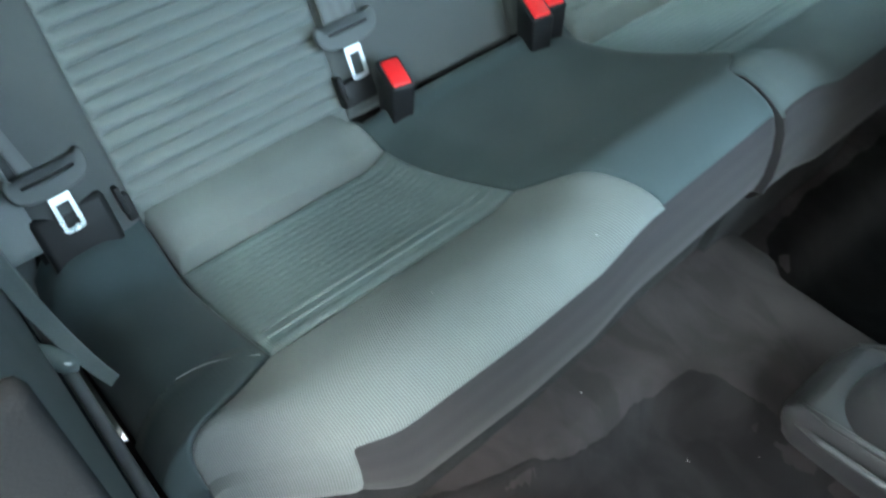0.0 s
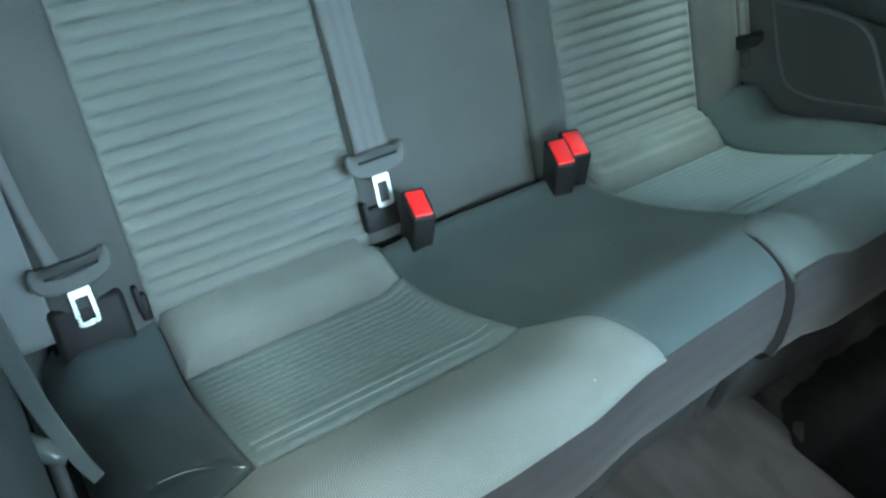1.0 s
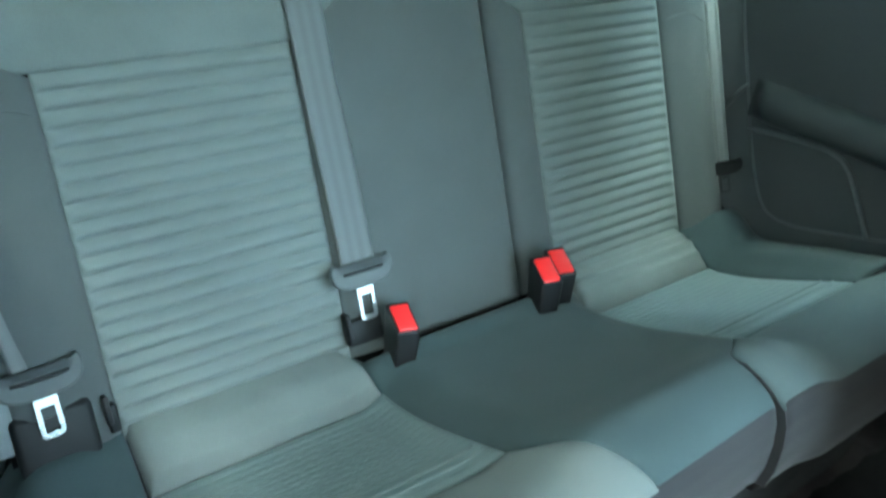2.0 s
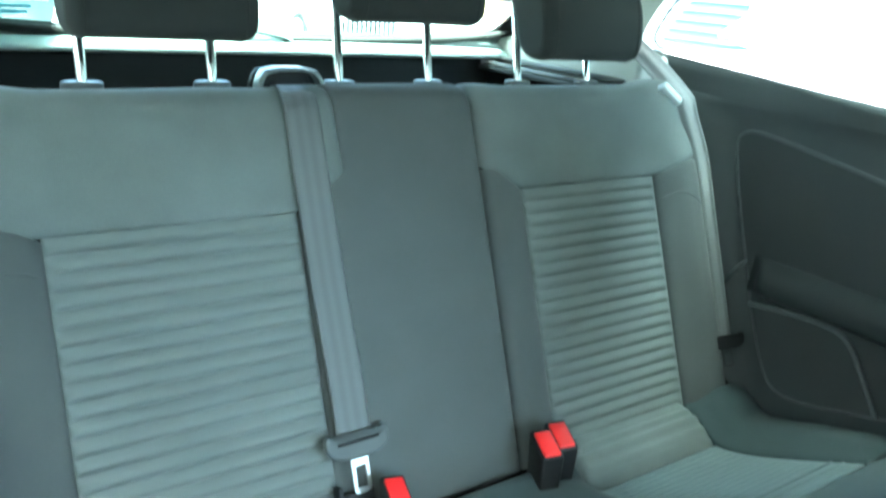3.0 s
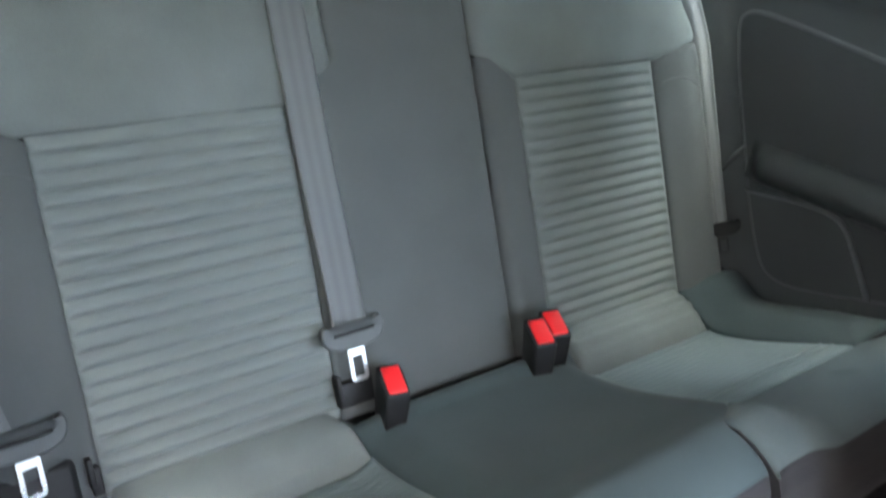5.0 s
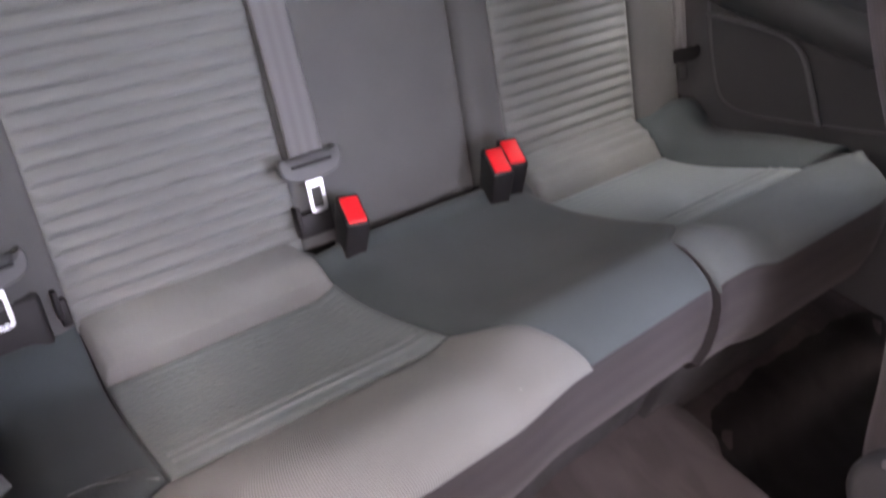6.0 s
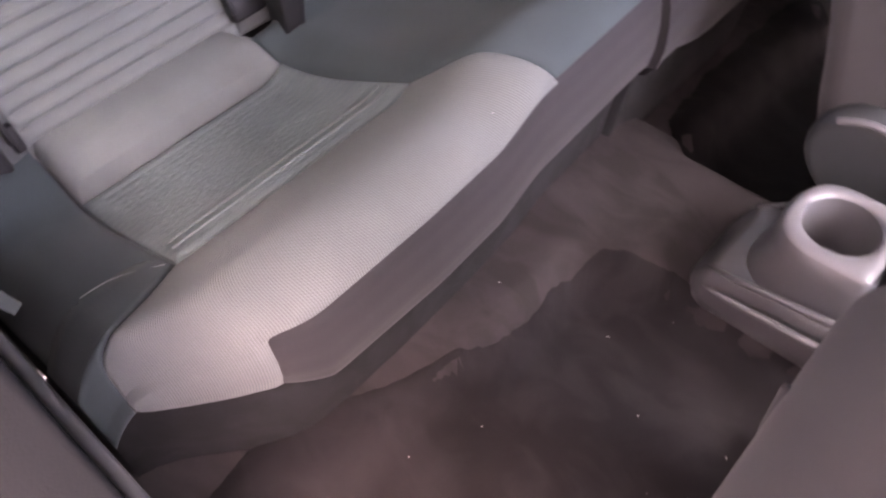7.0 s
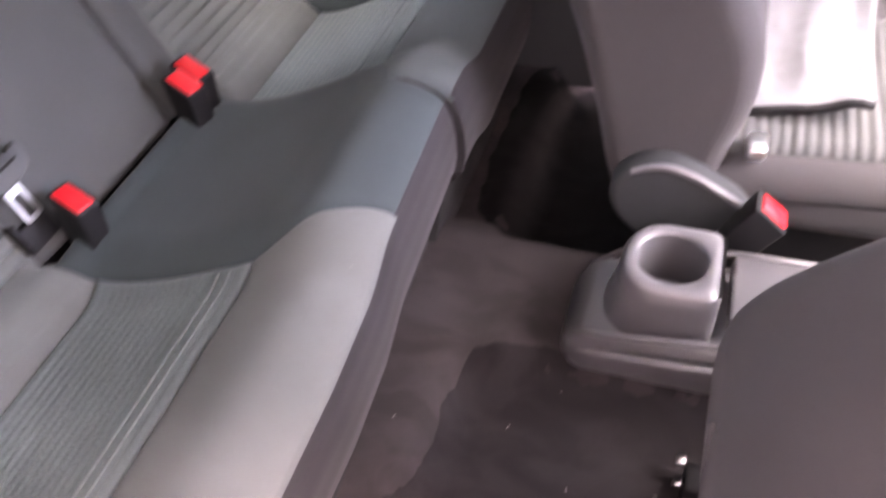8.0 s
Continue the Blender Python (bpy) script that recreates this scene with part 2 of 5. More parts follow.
# ---------------------------------------------------------------- builders
def part(name, bm, material, parent=None, label="", smooth=True):
    me = bpy.data.meshes.new(name)
    bm.normal_update()
    bm.to_mesh(me)
    bm.free()
    me.materials.append(material)
    if smooth:
        me.shade_smooth()
        for face in me.polygons:
            if len(face.vertices) > 8:
                face.use_smooth = False
    ob = new(name, me)
    if parent is not None:
        ob.parent = parent
    if label:
        ob["label"] = label
    return ob


def thing(name, label, category, group="", kind="", at=(0, 0, 0)):
    e = new(name)
    e.empty_display_size = 0.05
    e.location = at
    return tagged(e, label, category, group, kind)


def smooth01(x):
    x = max(0.0, min(1.0, x))
    return x * x * (3 - 2 * x)


def interp(table, x):
    if x <= table[0][0]:
        return table[0][1]
    for (a, fa), (b, fb) in zip(table, table[1:]):
        if x <= b:
            k = (x - a) / (b - a)
            return fa + (fb - fa) * k
    return table[-1][1]


def curve_interp(table, x):
    """Smooth interpolation (Catmull-Rom) through a short table of (x, value)."""
    n = len(table)
    if x <= table[0][0]:
        return table[0][1]
    if x >= table[-1][0]:
        return table[-1][1]
    for i in range(n - 1):
        a, b = table[i], table[i + 1]
        if x <= b[0]:
            h = b[0] - a[0]
            k = (x - a[0]) / h
            p, q = table[max(i - 1, 0)], table[min(i + 2, n - 1)]
            ma = (b[1] - p[1]) / (b[0] - p[0]) * h
            mb = (q[1] - a[1]) / (q[0] - a[0]) * h
            k2, k3 = k * k, k * k * k
            return (2 * k3 - 3 * k2 + 1) * a[1] + (k3 - 2 * k2 + k) * ma + (3 * k2 - 2 * k3) * b[1] + (k3 - k2) * mb
    return table[-1][1]


def stations(n, length, rim=(0.0, 0.002, 0.005, 0.010)):
    """Parameters 0..1 along a length, closer together at both rims."""
    r = [x / length for x in rim if x < length * 0.45]
    mid = [r[-1] + (1 - 2 * r[-1]) * i / n for i in range(1, n)]
    return r + mid + [1 - x for x in reversed(r)]


def sheet(f, ss, ts, skirt=None, ref=0.5):
    """A grid mesh of f(s, t) with UV in metres; skirt: a function (s, t) for the sunk edge that closes its rim."""
    bm = bmesh.new()
    uvl = bm.loops.layers.uv.new("UVMap")
    grid = [[bm.verts.new(f(s, t)) for s in ss] for t in ts]
    us = [0.0]
    mid = grid[len(ts) // 2]
    for a, b in zip(mid, mid[1:]):
        us.append(us[-1] + (b.co - a.co).length)
    vs = [0.0]
    col = [row[int(len(ss) * ref)] for row in grid]
    for a, b in zip(col, col[1:]):
        vs.append(vs[-1] + (b.co - a.co).length)
    for j in range(len(ts) - 1):
        for i in range(len(ss) - 1):
            fc = bm.faces.new((grid[j][i], grid[j][i + 1], grid[j + 1][i + 1], grid[j + 1][i]))
            for lp, (a, b) in zip(fc.loops, ((i, j), (i + 1, j), (i + 1, j + 1), (i, j + 1))):
                lp[uvl].uv = (us[a], vs[b])
    if skirt is not None:
        nj, ni = len(ts), len(ss)
        loop = [(j, 0) for j in range(nj)][::-1] + [(0, i) for i in range(1, ni)] + [(j, ni - 1) for j in range(1, nj)] + [(nj - 1, i) for i in range(ni - 2, 0, -1)]
        low = [bm.verts.new(skirt(ss[i], ts[j])) for j, i in loop]
        n = len(loop)
        for k in range(n):
            j, i = loop[k]
            j2, i2 = loop[(k + 1) % n]
            bm.faces.new((grid[j][i], low[k], low[(k + 1) % n], grid[j2][i2]))
    return bm


def box(lo, hi, bevel=0.0, seg=2, m=None):
    bm = bmesh.new()
    bmesh.ops.create_cube(bm, size=1)
    for v in bm.verts:
        v.co = Vector([(lo[i] + hi[i]) / 2 + v.co[i] * (hi[i] - lo[i]) for i in range(3)])
    if bevel:
        bmesh.ops.bevel(bm, geom=list(bm.edges), offset=bevel, segments=seg, affect="EDGES", profile=0.5)
    if m is not None:
        bm.transform(m)
    return bm


def tube(points, radius, sides=10, caps=True):
    """A round bar along points; radius may be one number or one for each point."""
    bm = bmesh.new()
    pts = [Vector(p) for p in points]
    rings = []
    up = None
    for k, p in enumerate(pts):
        d = (pts[min(k + 1, len(pts) - 1)] - pts[max(k - 1, 0)]).normalized()
        if up is None:
            up = Vector((0, 0, 1)) if abs(d.z) < 0.9 else Vector((1, 0, 0))
        side = d.cross(up).normalized()
        up = side.cross(d).normalized()
        r = radius[k] if isinstance(radius, (list, tuple)) else radius
        rings.append([bm.verts.new(p + (side * math.cos(a) + up * math.sin(a)) * r) for a in (2 * math.pi * i / sides for i in range(sides))])
    for a, b in zip(rings, rings[1:]):
        for i in range(sides):
            bm.faces.new((a[i], a[(i + 1) % sides], b[(i + 1) % sides], b[i]))
    if caps:
        bm.faces.new(rings[0][::-1])
        bm.faces.new(rings[-1])
    return bm


def closed_tube(points, radius, sides=10):
    bm = bmesh.new()
    pts = [Vector(p) for p in points]
    n = len(pts)
    normal = sum(((pts[i] - pts[0]).cross(pts[(i + 1) % n] - pts[0]) for i in range(n)), Vector()).normalized()
    rings = []
    for k, p in enumerate(pts):
        d = (pts[(k + 1) % n] - pts[k - 1]).normalized()
        side = d.cross(normal).normalized()
        rings.append([bm.verts.new(p + (side * math.cos(a) + normal * math.sin(a)) * radius) for a in (2 * math.pi * i / sides for i in range(sides))])
    for k in range(n):
        a, b = rings[k], rings[(k + 1) % n]
        for i in range(sides):
            bm.faces.new((a[i], a[(i + 1) % sides], b[(i + 1) % sides], b[i]))
    return bm


def chaikin(pts, times=2, closed=True):
    pts = [tuple(p) for p in pts]
    for _ in range(times):
        out = []
        n = len(pts)
        for i in range(n if closed else n - 1):
            a, b = pts[i], pts[(i + 1) % n]
            out.append(tuple(0.75 * x + 0.25 * y for x, y in zip(a, b)))
            out.append(tuple(0.25 * x + 0.75 * y for x, y in zip(a, b)))
        if not closed:
            out = [pts[0]] + out + [pts[-1]]
        pts = out
    return pts


def inset(poly, d):
    """A closed polygon of (a, b) moved inwards by d (counter-clockwise)."""
    n, out = len(poly), []
    for i in range(n):
        p, q, r = Vector(poly[i - 1]), Vector(poly[i]), Vector(poly[(i + 1) % n])
        t = ((q - p).normalized() + (r - q).normalized()).normalized()
        out.append((q.x - t.y * d, q.y + t.x * d))
    return out


def swept(profile, half, radius, to_world, steps=5):
    """A solid of a counter-clockwise profile (a, b), from -half to +half across it, with both ends rounded by radius."""
    bm = bmesh.new()
    levels = []
    for k in range(steps + 1):
        ph = math.pi / 2 * k / steps
        levels.append((-half + radius - radius * math.cos(ph), radius * (1 - math.sin(ph))))
    levels = levels + [(-x, d) for x, d in reversed(levels)]
    rings = []
    for x, d in levels:
        rings.append([bm.verts.new(to_world(x, a, b)) for a, b in (inset(profile, d) if d > 1e-6 else profile)])
    n = len(profile)
    for a, b in zip(rings, rings[1:]):
        for i in range(n):
            bm.faces.new((a[i], a[(i + 1) % n], b[(i + 1) % n], b[i]))
    for ring, flip in ((rings[0], True), (rings[-1], False)):
        bm.faces.new(ring[::-1] if flip else ring)
    bmesh.ops.recalc_face_normals(bm, faces=bm.faces)
    return bm


def ribbon(path, widths, thick=0.0014, fold=0.0):
    """Webbing along path: rows of (centre, direction across, direction out of the face)."""
    bm = bmesh.new()
    uvl = bm.loops.layers.uv.new("UVMap")
    n = 12
    rows, length, last = [], 0.0, None
    for k, (c, w, o) in enumerate(path):
        c, w, o = Vector(c), Vector(w).normalized(), Vector(o).normalized()
        width = widths[0] + (widths[1] - widths[0]) * smooth01(k / (len(path) - 1))
        if last is not None:
            length += (c - last).length
        last = c
        front = [bm.verts.new(c + w * width * (i / n - 0.5) + o * (thick + fold * math.cos(2 * math.pi * 1.5 * (i / n - 0.5)))) for i in range(n + 1)]
        back = [bm.verts.new(c + w * width * (i / n - 0.5) - o * thick * 0.2 + o * fold * math.cos(2 * math.pi * 1.5 * (i / n - 0.5))) for i in range(n + 1)]
        rows.append((front, back, length))
    for (f0, b0, l0), (f1, b1, l1) in zip(rows, rows[1:]):
        for i in range(n):
            for ring, order in (((f0, f1), 1), ((b0, b1), -1)):
                vs = [ring[0][i], ring[0][i + 1], ring[1][i + 1], ring[1][i]]
                uv = [((i / n - 0.5) * width, l0), (((i + 1) / n - 0.5) * width, l0), (((i + 1) / n - 0.5) * width, l1), ((i / n - 0.5) * width, l1)]
                if order < 0:
                    vs, uv = vs[::-1], uv[::-1]
                fc = bm.faces.new(vs)
                for lp, q in zip(fc.loops, uv):
                    lp[uvl].uv = q
        bm.faces.new((f0[0], f1[0], b1[0], b0[0]))
        bm.faces.new((f0[n], b0[n], b1[n], f1[n]))
    return bm


# ---------------------------------------------------------------- the rear seat: backrest
LEAN = radians(21.8)
SL, CL = math.sin(LEAN), math.cos(LEAN)
BIGHT = 0.30


def back_point(u, v, d=0.0):
    """A point of the backrest: u across, v up along the leaning face, d out of the face towards the cabin. Past v = 0.50 the top rolls to the rear."""
    if v > 0.50:
        th = (v - 0.50) / 0.05
        if th <= math.pi / 2:
            vv, dd, nv, nd = 0.50 + 0.042 * math.sin(th), -0.05 * (1 - math.cos(th)), math.sin(th), math.cos(th)
        else:
            vv, dd, nv, nd = 0.542, -0.05 - (v - 0.50 - 0.05 * math.pi / 2), 1.0, 0.0
        v, d = vv + d * nv, dd + d * nd
    return Vector((u, v * SL - d * CL, BIGHT + v * CL + d * SL))


SPLIT = 0.115


def back_depth(u, v):
    a = abs(u)
    d = 0.024 * smooth01((a - 0.47) / 0.09)
    d -= 0.05 * max(0.0, (a - 0.575) / 0.05) ** 2
    d += 0.010 * smooth01((0.215 - a) / 0.09)
    d -= 0.013 * math.exp(-abs(u - SPLIT) / 0.007)
    d *= 1.0 - 0.55 * smooth01((v - 0.36) / 0.12)
    return d


def back_patch(name, vs, left, right, material, parent, relief=None, nu=26, label="", seam=0.005):
    """A piece of the backrest cover between left(v) and right(v), its rim pulled into the seams."""
    v0, v1 = vs[0], vs[-1]
    wid = right((v0 + v1) / 2) - left((v0 + v1) / 2)
    ss = stations(nu, abs(wid))

    def place(s, v, sink=0.0):
        u = left(v) + (right(v) - left(v)) * s
        e = min(s * abs(wid), (1 - s) * abs(wid), v - v0, v1 - v if v1 < 0.6 else 1.0)
        d = back_depth(u, v) - seam * math.exp(-max(e, 0.0) / 0.004) - sink
        if relief:
            d += relief(u, v) * smooth01(e / 0.012)
        return back_point(u, v, d)
    bm = sheet(lambda s, t: place(s, t), ss, vs, lambda s, t: place(s, t, 0.012))
    return part(name, bm, material, parent, label)


def vrange(a, b, n, rim=(0.002, 0.005, 0.010)):
    return [a] + [a + r for r in rim] + [a + rim[-1] + (b - a - 2 * rim[-1]) * i / n for i in range(1, n)] + [b - r for r in reversed(rim)] + [b]


RIB = 0.0203


def ribs(u, v):
    """Padded cross ribs, fuller below than above."""
    f = ((v - 0.369) / RIB) % 1.0
    if u < 0:
        return 0.0074 * math.sin(math.pi * f ** 0.74) ** 0.85 - 0.0050
    return 0.0037 * math.sin(math.pi * f ** 0.74) ** 1.3 - 0.0035


def yoke_low(a):
    """The lower seam of the head panel over |u|: flat over the ribs, rising to both sides."""
    return interp([(0.105, 0.418), (0.188, 0.369), (0.492, 0.369), (0.62, 0.410)], a)


def foam(name, u0, u1, parent):
    """The padded body behind the cover, with a carpeted back."""
    us = [u0 + (u1 - u0) * i / 40 for i in range(41)]
    vs = [-0.07 + 0.57 * i / 24 for i in range(25)] + [0.50 + 0.137 * i / 10 for i in range(1, 11)]

    def front(s, t):
        return back_point(s, t, back_depth(s, t) - 0.011)

    def rear(s, t):
        q = min(t, 0.54)
        return Vector((s, q * SL + 0.115 * CL, BIGHT + q * CL - 0.115 * SL))
    bm = sheet(front, us, vs, rear)
    n = len(us)
    corners = [rear(u0, vs[0]), rear(u1, vs[0]), rear(u1, vs[-1]), rear(u0, vs[-1])]
    bm.faces.new([bm.verts.new(c + Vector((0, 0.003, 0))) for c in corners])
    return part(name, bm, M_FOAM, parent)


TOPV = vrange(0.0, 1.0, 2)


def seat_half(parent, sg):
    """Cover pieces of one outer seating place; sg is the side (+1 or -1)."""
    def lr(a, b):
        return (lambda v: a(v), lambda v: b(v)) if sg > 0 else (lambda v: -b(v), lambda v: -a(v))
    vs = [0.369 - RIB * i / 14 for i in range(14 * 21, -1, -1)]
    l, r = lr(lambda v: 0.190, lambda v: 0.492)
    back_patch("ribbed_panel", vs, l, r, M_RIB, parent, ribs, 22, "grey-green cloth panel with raised cross ribs")

    def outer(v):
        return interp([(-0.07, 0.592), (0.0, 0.60), (0.4, 0.619), (0.47, 0.614), (0.52, 0.598), (0.64, 0.585)], v)
    vs = vrange(-0.062, 0.408, 40)
    l, r = lr(lambda v: max(0.492, 0.492 + (v - 0.369) / 0.041 * 0.128 if v > 0.369 else 0.492), outer)
    back_patch("side_bolster", [v for v in vs if v < 0.400], l, r, M_DARK, parent, None, 16, "dark grey padded side bolster")
    # head panel, its lower rim following the seam
    us = [0.118 + (0.60 - 0.118) * i / 48 for i in range(49)] if sg > 0 else [0.118 + (0.60 - 0.118) * i / 48 for i in range(49)]
    ts = stations(26, 0.2)

    def place(s, t, sink=0.0):
        low = yoke_low(s)
        v = low + (0.625 - low) * t
        a = 0.118 + (s - 0.118) / (0.60 - 0.118) * (outer(v) - 0.118)
        e = min((v - low), (a - 0.118), (outer(v) - a) * 1.0)
        d = back_depth(sg * a, v) - 0.005 * math.exp(-max(e, 0) / 0.004) - sink
        d += 0.0012 * noise.noise((sg * a * 9, v * 9, 2.0))
        return back_point(sg * a, v, d)
    bm = sheet(lambda s, t: place(s, t), us if sg > 0 else us[::-1], ts, lambda s, t: place(s, t, 0.012))
    part("head_panel", bm, M_KNIT, parent, "lighter grey knitted cloth across the top")
    # pale seam line over the side bolster
    pts = []
    for i in range(13):
        k = i / 12
        a, v = 0.496 + 0.105 * k, 0.325 + 0.012 * math.sin(math.pi * min(1, k * 1.2)) - 0.02 * k * k
        pts.append(back_point(sg * a, v, back_depth(sg * a, v) + 0.0003))
    part("seam", tube(pts, 0.0009, 6), M_DARK, parent)


rear_seat = thing("rear_seat", "wide double rear seat in ribbed grey-green and dark cloth", "car seat", "rear seats")
backrest_left = foam("backrest", -0.607, SPLIT - 0.003, rear_seat)
seat_half(backrest_left, -1)


def mid_left(v):
    return interp([(-0.06, -0.190), (0.369, -0.190), (0.418, -0.118), (0.64, -0.118)], v)


back_patch("centre_panel", vrange(-0.055, 0.625, 60), mid_left, lambda v: SPLIT - 0.002, M_DARK, backrest_left, None, 26, "plain dark grey cloth centre section")
rear_seat_single = thing("rear_seat", "narrow single rear seat in ribbed grey-green and dark cloth", "car seat", "rear seats")
backrest_right = foam("backrest", SPLIT + 0.003, 0.607, rear_seat_single)
seat_half(backrest_right, 1)
back_patch("inner_bolster", [v for v in vrange(-0.055, 0.41, 40) if v < 0.405],
           lambda v: SPLIT + 0.002, lambda v: interp([(-0.06, 0.190), (0.369, 0.190), (0.41, 0.128)], v), M_DARK, backrest_right, None, 10,
           "plain dark grey cloth strip beside the split")

# ---------------------------------------------------------------- the rear seat: cushion
SEAT_Z = [(-0.500, 0.310), (-0.485, 0.345), (-0.465, 0.363), (-0.430, 0.371), (-0.395, 0.362), (-0.330, 0.327), (-0.20, 0.262), (-0.135, 0.236), (-0.092, 0.229), (-0.05, 0.252), (-0.014, 0.266), (0.06, 0.28)]
MID_Z = [(-0.500, 0.335), (-0.485, 0.368), (-0.465, 0.386), (-0.430, 0.395), (-0.395, 0.393), (-0.330, 0.356), (-0.20, 0.295), (-0.092, 0.271), (-0.062, 0.277), (-0.044, 0.262), (-0.028, 0.225), (0.06, 0.18)]


FSPLIT = 0.086


def cushion_z(x, y):
    a = abs(x)
    mid = smooth01((0.225 - a) / 0.09)
    z = curve_interp(SEAT_Z, y) * (1 - mid) + curve_interp(MID_Z, y) * mid
    wing = smooth01((a - 0.485) / 0.07)
    z += wing * (0.018 if x < 0 else 0.034) * smooth01((y + 0.42) / 0.25) * (1 if y < -0.03 else 0.4)
    z -= (0.055 if x < 0 else 0.016) * max(0.0, (a - 0.575) / 0.06) ** 2
    front = smooth01((a - 0.50) / 0.12)
    z -= front * 0.05 * smooth01((-0.34 - y) / 0.14)
    z -= 0.008 * math.exp(-abs(x - FSPLIT) / 0.004) * smooth01((-0.425 - y) / 0.03)
    return z


def front_y(x):
    """The front rim of the cushion, set back at the outer corners."""
    a = abs(x)
    return -0.480 + 0.105 * smooth01((a - 0.44) / 0.20) ** 1.3 + 0.018 * max(0.0, min(1.0, (x + 0.32) / 0.40)) - (0.010 if x > FSPLIT else 0.0)


def cushion_point(x, y, d=0.0):
    fy = front_y(x)
    y = max(y, fy - 0.02)
    sq = -0.480 + (y - fy) if y < -0.36 else y
    if y < -0.36:
        k = (y + 0.36) / (fy + 0.36) if fy < -0.36 - 1e-4 else 1.0
        sq = -0.36 + k * (-0.480 + 0.36)
    return Vector((x, y, cushion_z(x, sq) + d))


def cushion_patch(name, quad, material, parent, relief=None, nx=24, ny=24, label="", seam=0.005, bow=0.0, left=None, right=None, soft=False):
    """A piece of the cushion cover: quad = rear left, rear right, front right, front left as (x, y)."""
    rl, rr, fr, fl = [Vector(q) for q in quad]
    wid, dep = (rr - rl).length, (fl - rl).length
    ss, ts = stations(nx, wid), stations(ny, dep)

    def place(s, t, sink=0.0):
        q = (rl * (1 - s) + rr * s) * (1 - t) + (fl * (1 - s) + fr * s) * t
        if left:
            xl = left(q.y)
            q = Vector((xl + ((right(q.y) if right else rr.x) - xl) * s, q.y))
        e = min(s * wid, (1 - s) * wid, t * dep, 1.0 if soft else (1 - t) * dep)
        d = -seam * math.exp(-max(e, 0) / 0.004) - sink
        if relief:
            d += relief(q.x, q.y) * smooth01(e / 0.012)
        y = q.y + bow * math.sin(math.pi * s) * t
        if y < -0.40:
            y = -0.40 + (y + 0.40) * (front_y(q.x) + 0.40) / -0.086
        return cushion_point(q.x, y, d)
    bm = sheet(lambda s, t: place(s, t), ss[::-1], ts, lambda s, t: place(s, t, 0.014))
    return part(name, bm, material, parent, label)


def seat_lines(x, y):
    """Fine cross ribs of the insert and two raised cords near its front."""
    h = 0.00055 * math.sin(2 * math.pi * y / 0.0135)
    return h


def cushion_cover(parent, sg):
    def q(pts):
        pts = [(sg * x, y) for x, y in pts]
        return pts if sg < 0 else [pts[1], pts[0], pts[3], pts[2]]
    # outer edge first, so that the order is left to right on the left seat
    cushion_patch("rear_strip", q([(0.490, 0.01), (0.193, 0.01), (0.186, -0.092), (0.490, -0.092)]), M_KNIT, parent, lambda x, y: 0.012 * smooth01((0.0 - y) / 0.06) + (0.0016 * math.sin(2 * math.pi * (y + 0.02) / 0.019) * smooth01((-0.022 - y) / 0.015) if x > 0 else 0.0), 24, 48, "light grey cloth strip along the rear", 0.009, 0.0)
    cushion_patch("insert", q([(0.490, -0.094), (0.186, -0.094), (0.187, -0.330), (0.497, -0.330)]), M_SEAT, parent, seat_lines, 24, 130, "grey-green cloth insert with fine cross ribs")
    cushion_patch("wing", q([(0.630, 0.005), (0.492, 0.01), (0.498, -0.333), (0.630, -0.333)]), M_CUSH, parent, None, 14, 28, "dark cloth wing")


def cords(parent, sg):
    """Two raised cords across the front of the insert."""
    for c in (-0.288, -0.305):
        pts = []
        for i in range(31):
            a = 0.196 + (0.486 - 0.196) * i / 30
            pts.append(cushion_point(sg * a, c, 0.0004))
        part("cord", tube(pts, 0.0020, 8), M_CORD, parent, "pale raised cord")


FALL = [(0.0, -0.003), (-0.007, -0.020), (-0.011, -0.048), (-0.011, -0.082), (-0.006, -0.110), (0.008, -0.130), (0.034, -0.139), (0.080, -0.142)]


def fall(x, k, deep=None):
    """A point of the front face below the rim at x; k counts the stations of FALL."""
    fy = front_y(x)
    top = cushion_point(x, fy)
    i = min(int(k), len(FALL) - 2)
    f = k - i
    dy, dz = (FALL[i][j] * (1 - f) + FALL[i + 1][j] * f for j in (0, 1))
    dz *= drop(x) if deep is None else deep
    return Vector((x, top.y + dy, top.z + dz))


def wing_corner(parent, sg):
    """Dark cloth from the wing down over the outer front corner, beside the roll."""
    rows = [-0.2, -0.1, -0.04] + [i / 16 for i in range(17)] + [1 + i / 16 for i in range(1, 17)]

    def place(s, t, sink=0.0):
        q = min(t, 1.0)
        a_out = 0.4995 + 0.105 * math.sin(max(0.0, min(1.0, q * 1.15)) * math.pi / 2)
        a = 0.634 + (a_out - 0.634) * s
        x = sg * a
        if t > 1:
            return fall(x, (t - 1) * 7, 0.16)
        yy = -0.331 + (front_y(x) + 0.331) * q if q >= 0 else -0.331 - 0.2 * q
        return cushion_point(x, yy, 0.0012 * smooth01((q + 0.2) / 0.1) - 0.004 * math.exp(-(1 - s) * 0.1 / 0.004) - sink)
    cols = [i / 14 for i in range(15)]
    return part("wing_corner", sheet(place, cols if sg < 0 else cols[::-1], rows, lambda s, t: place(s, min(t, 1.0), 0.014) if t <= 1 else place(s, t)), M_CUSH, parent, "dark cloth corner of the wing")


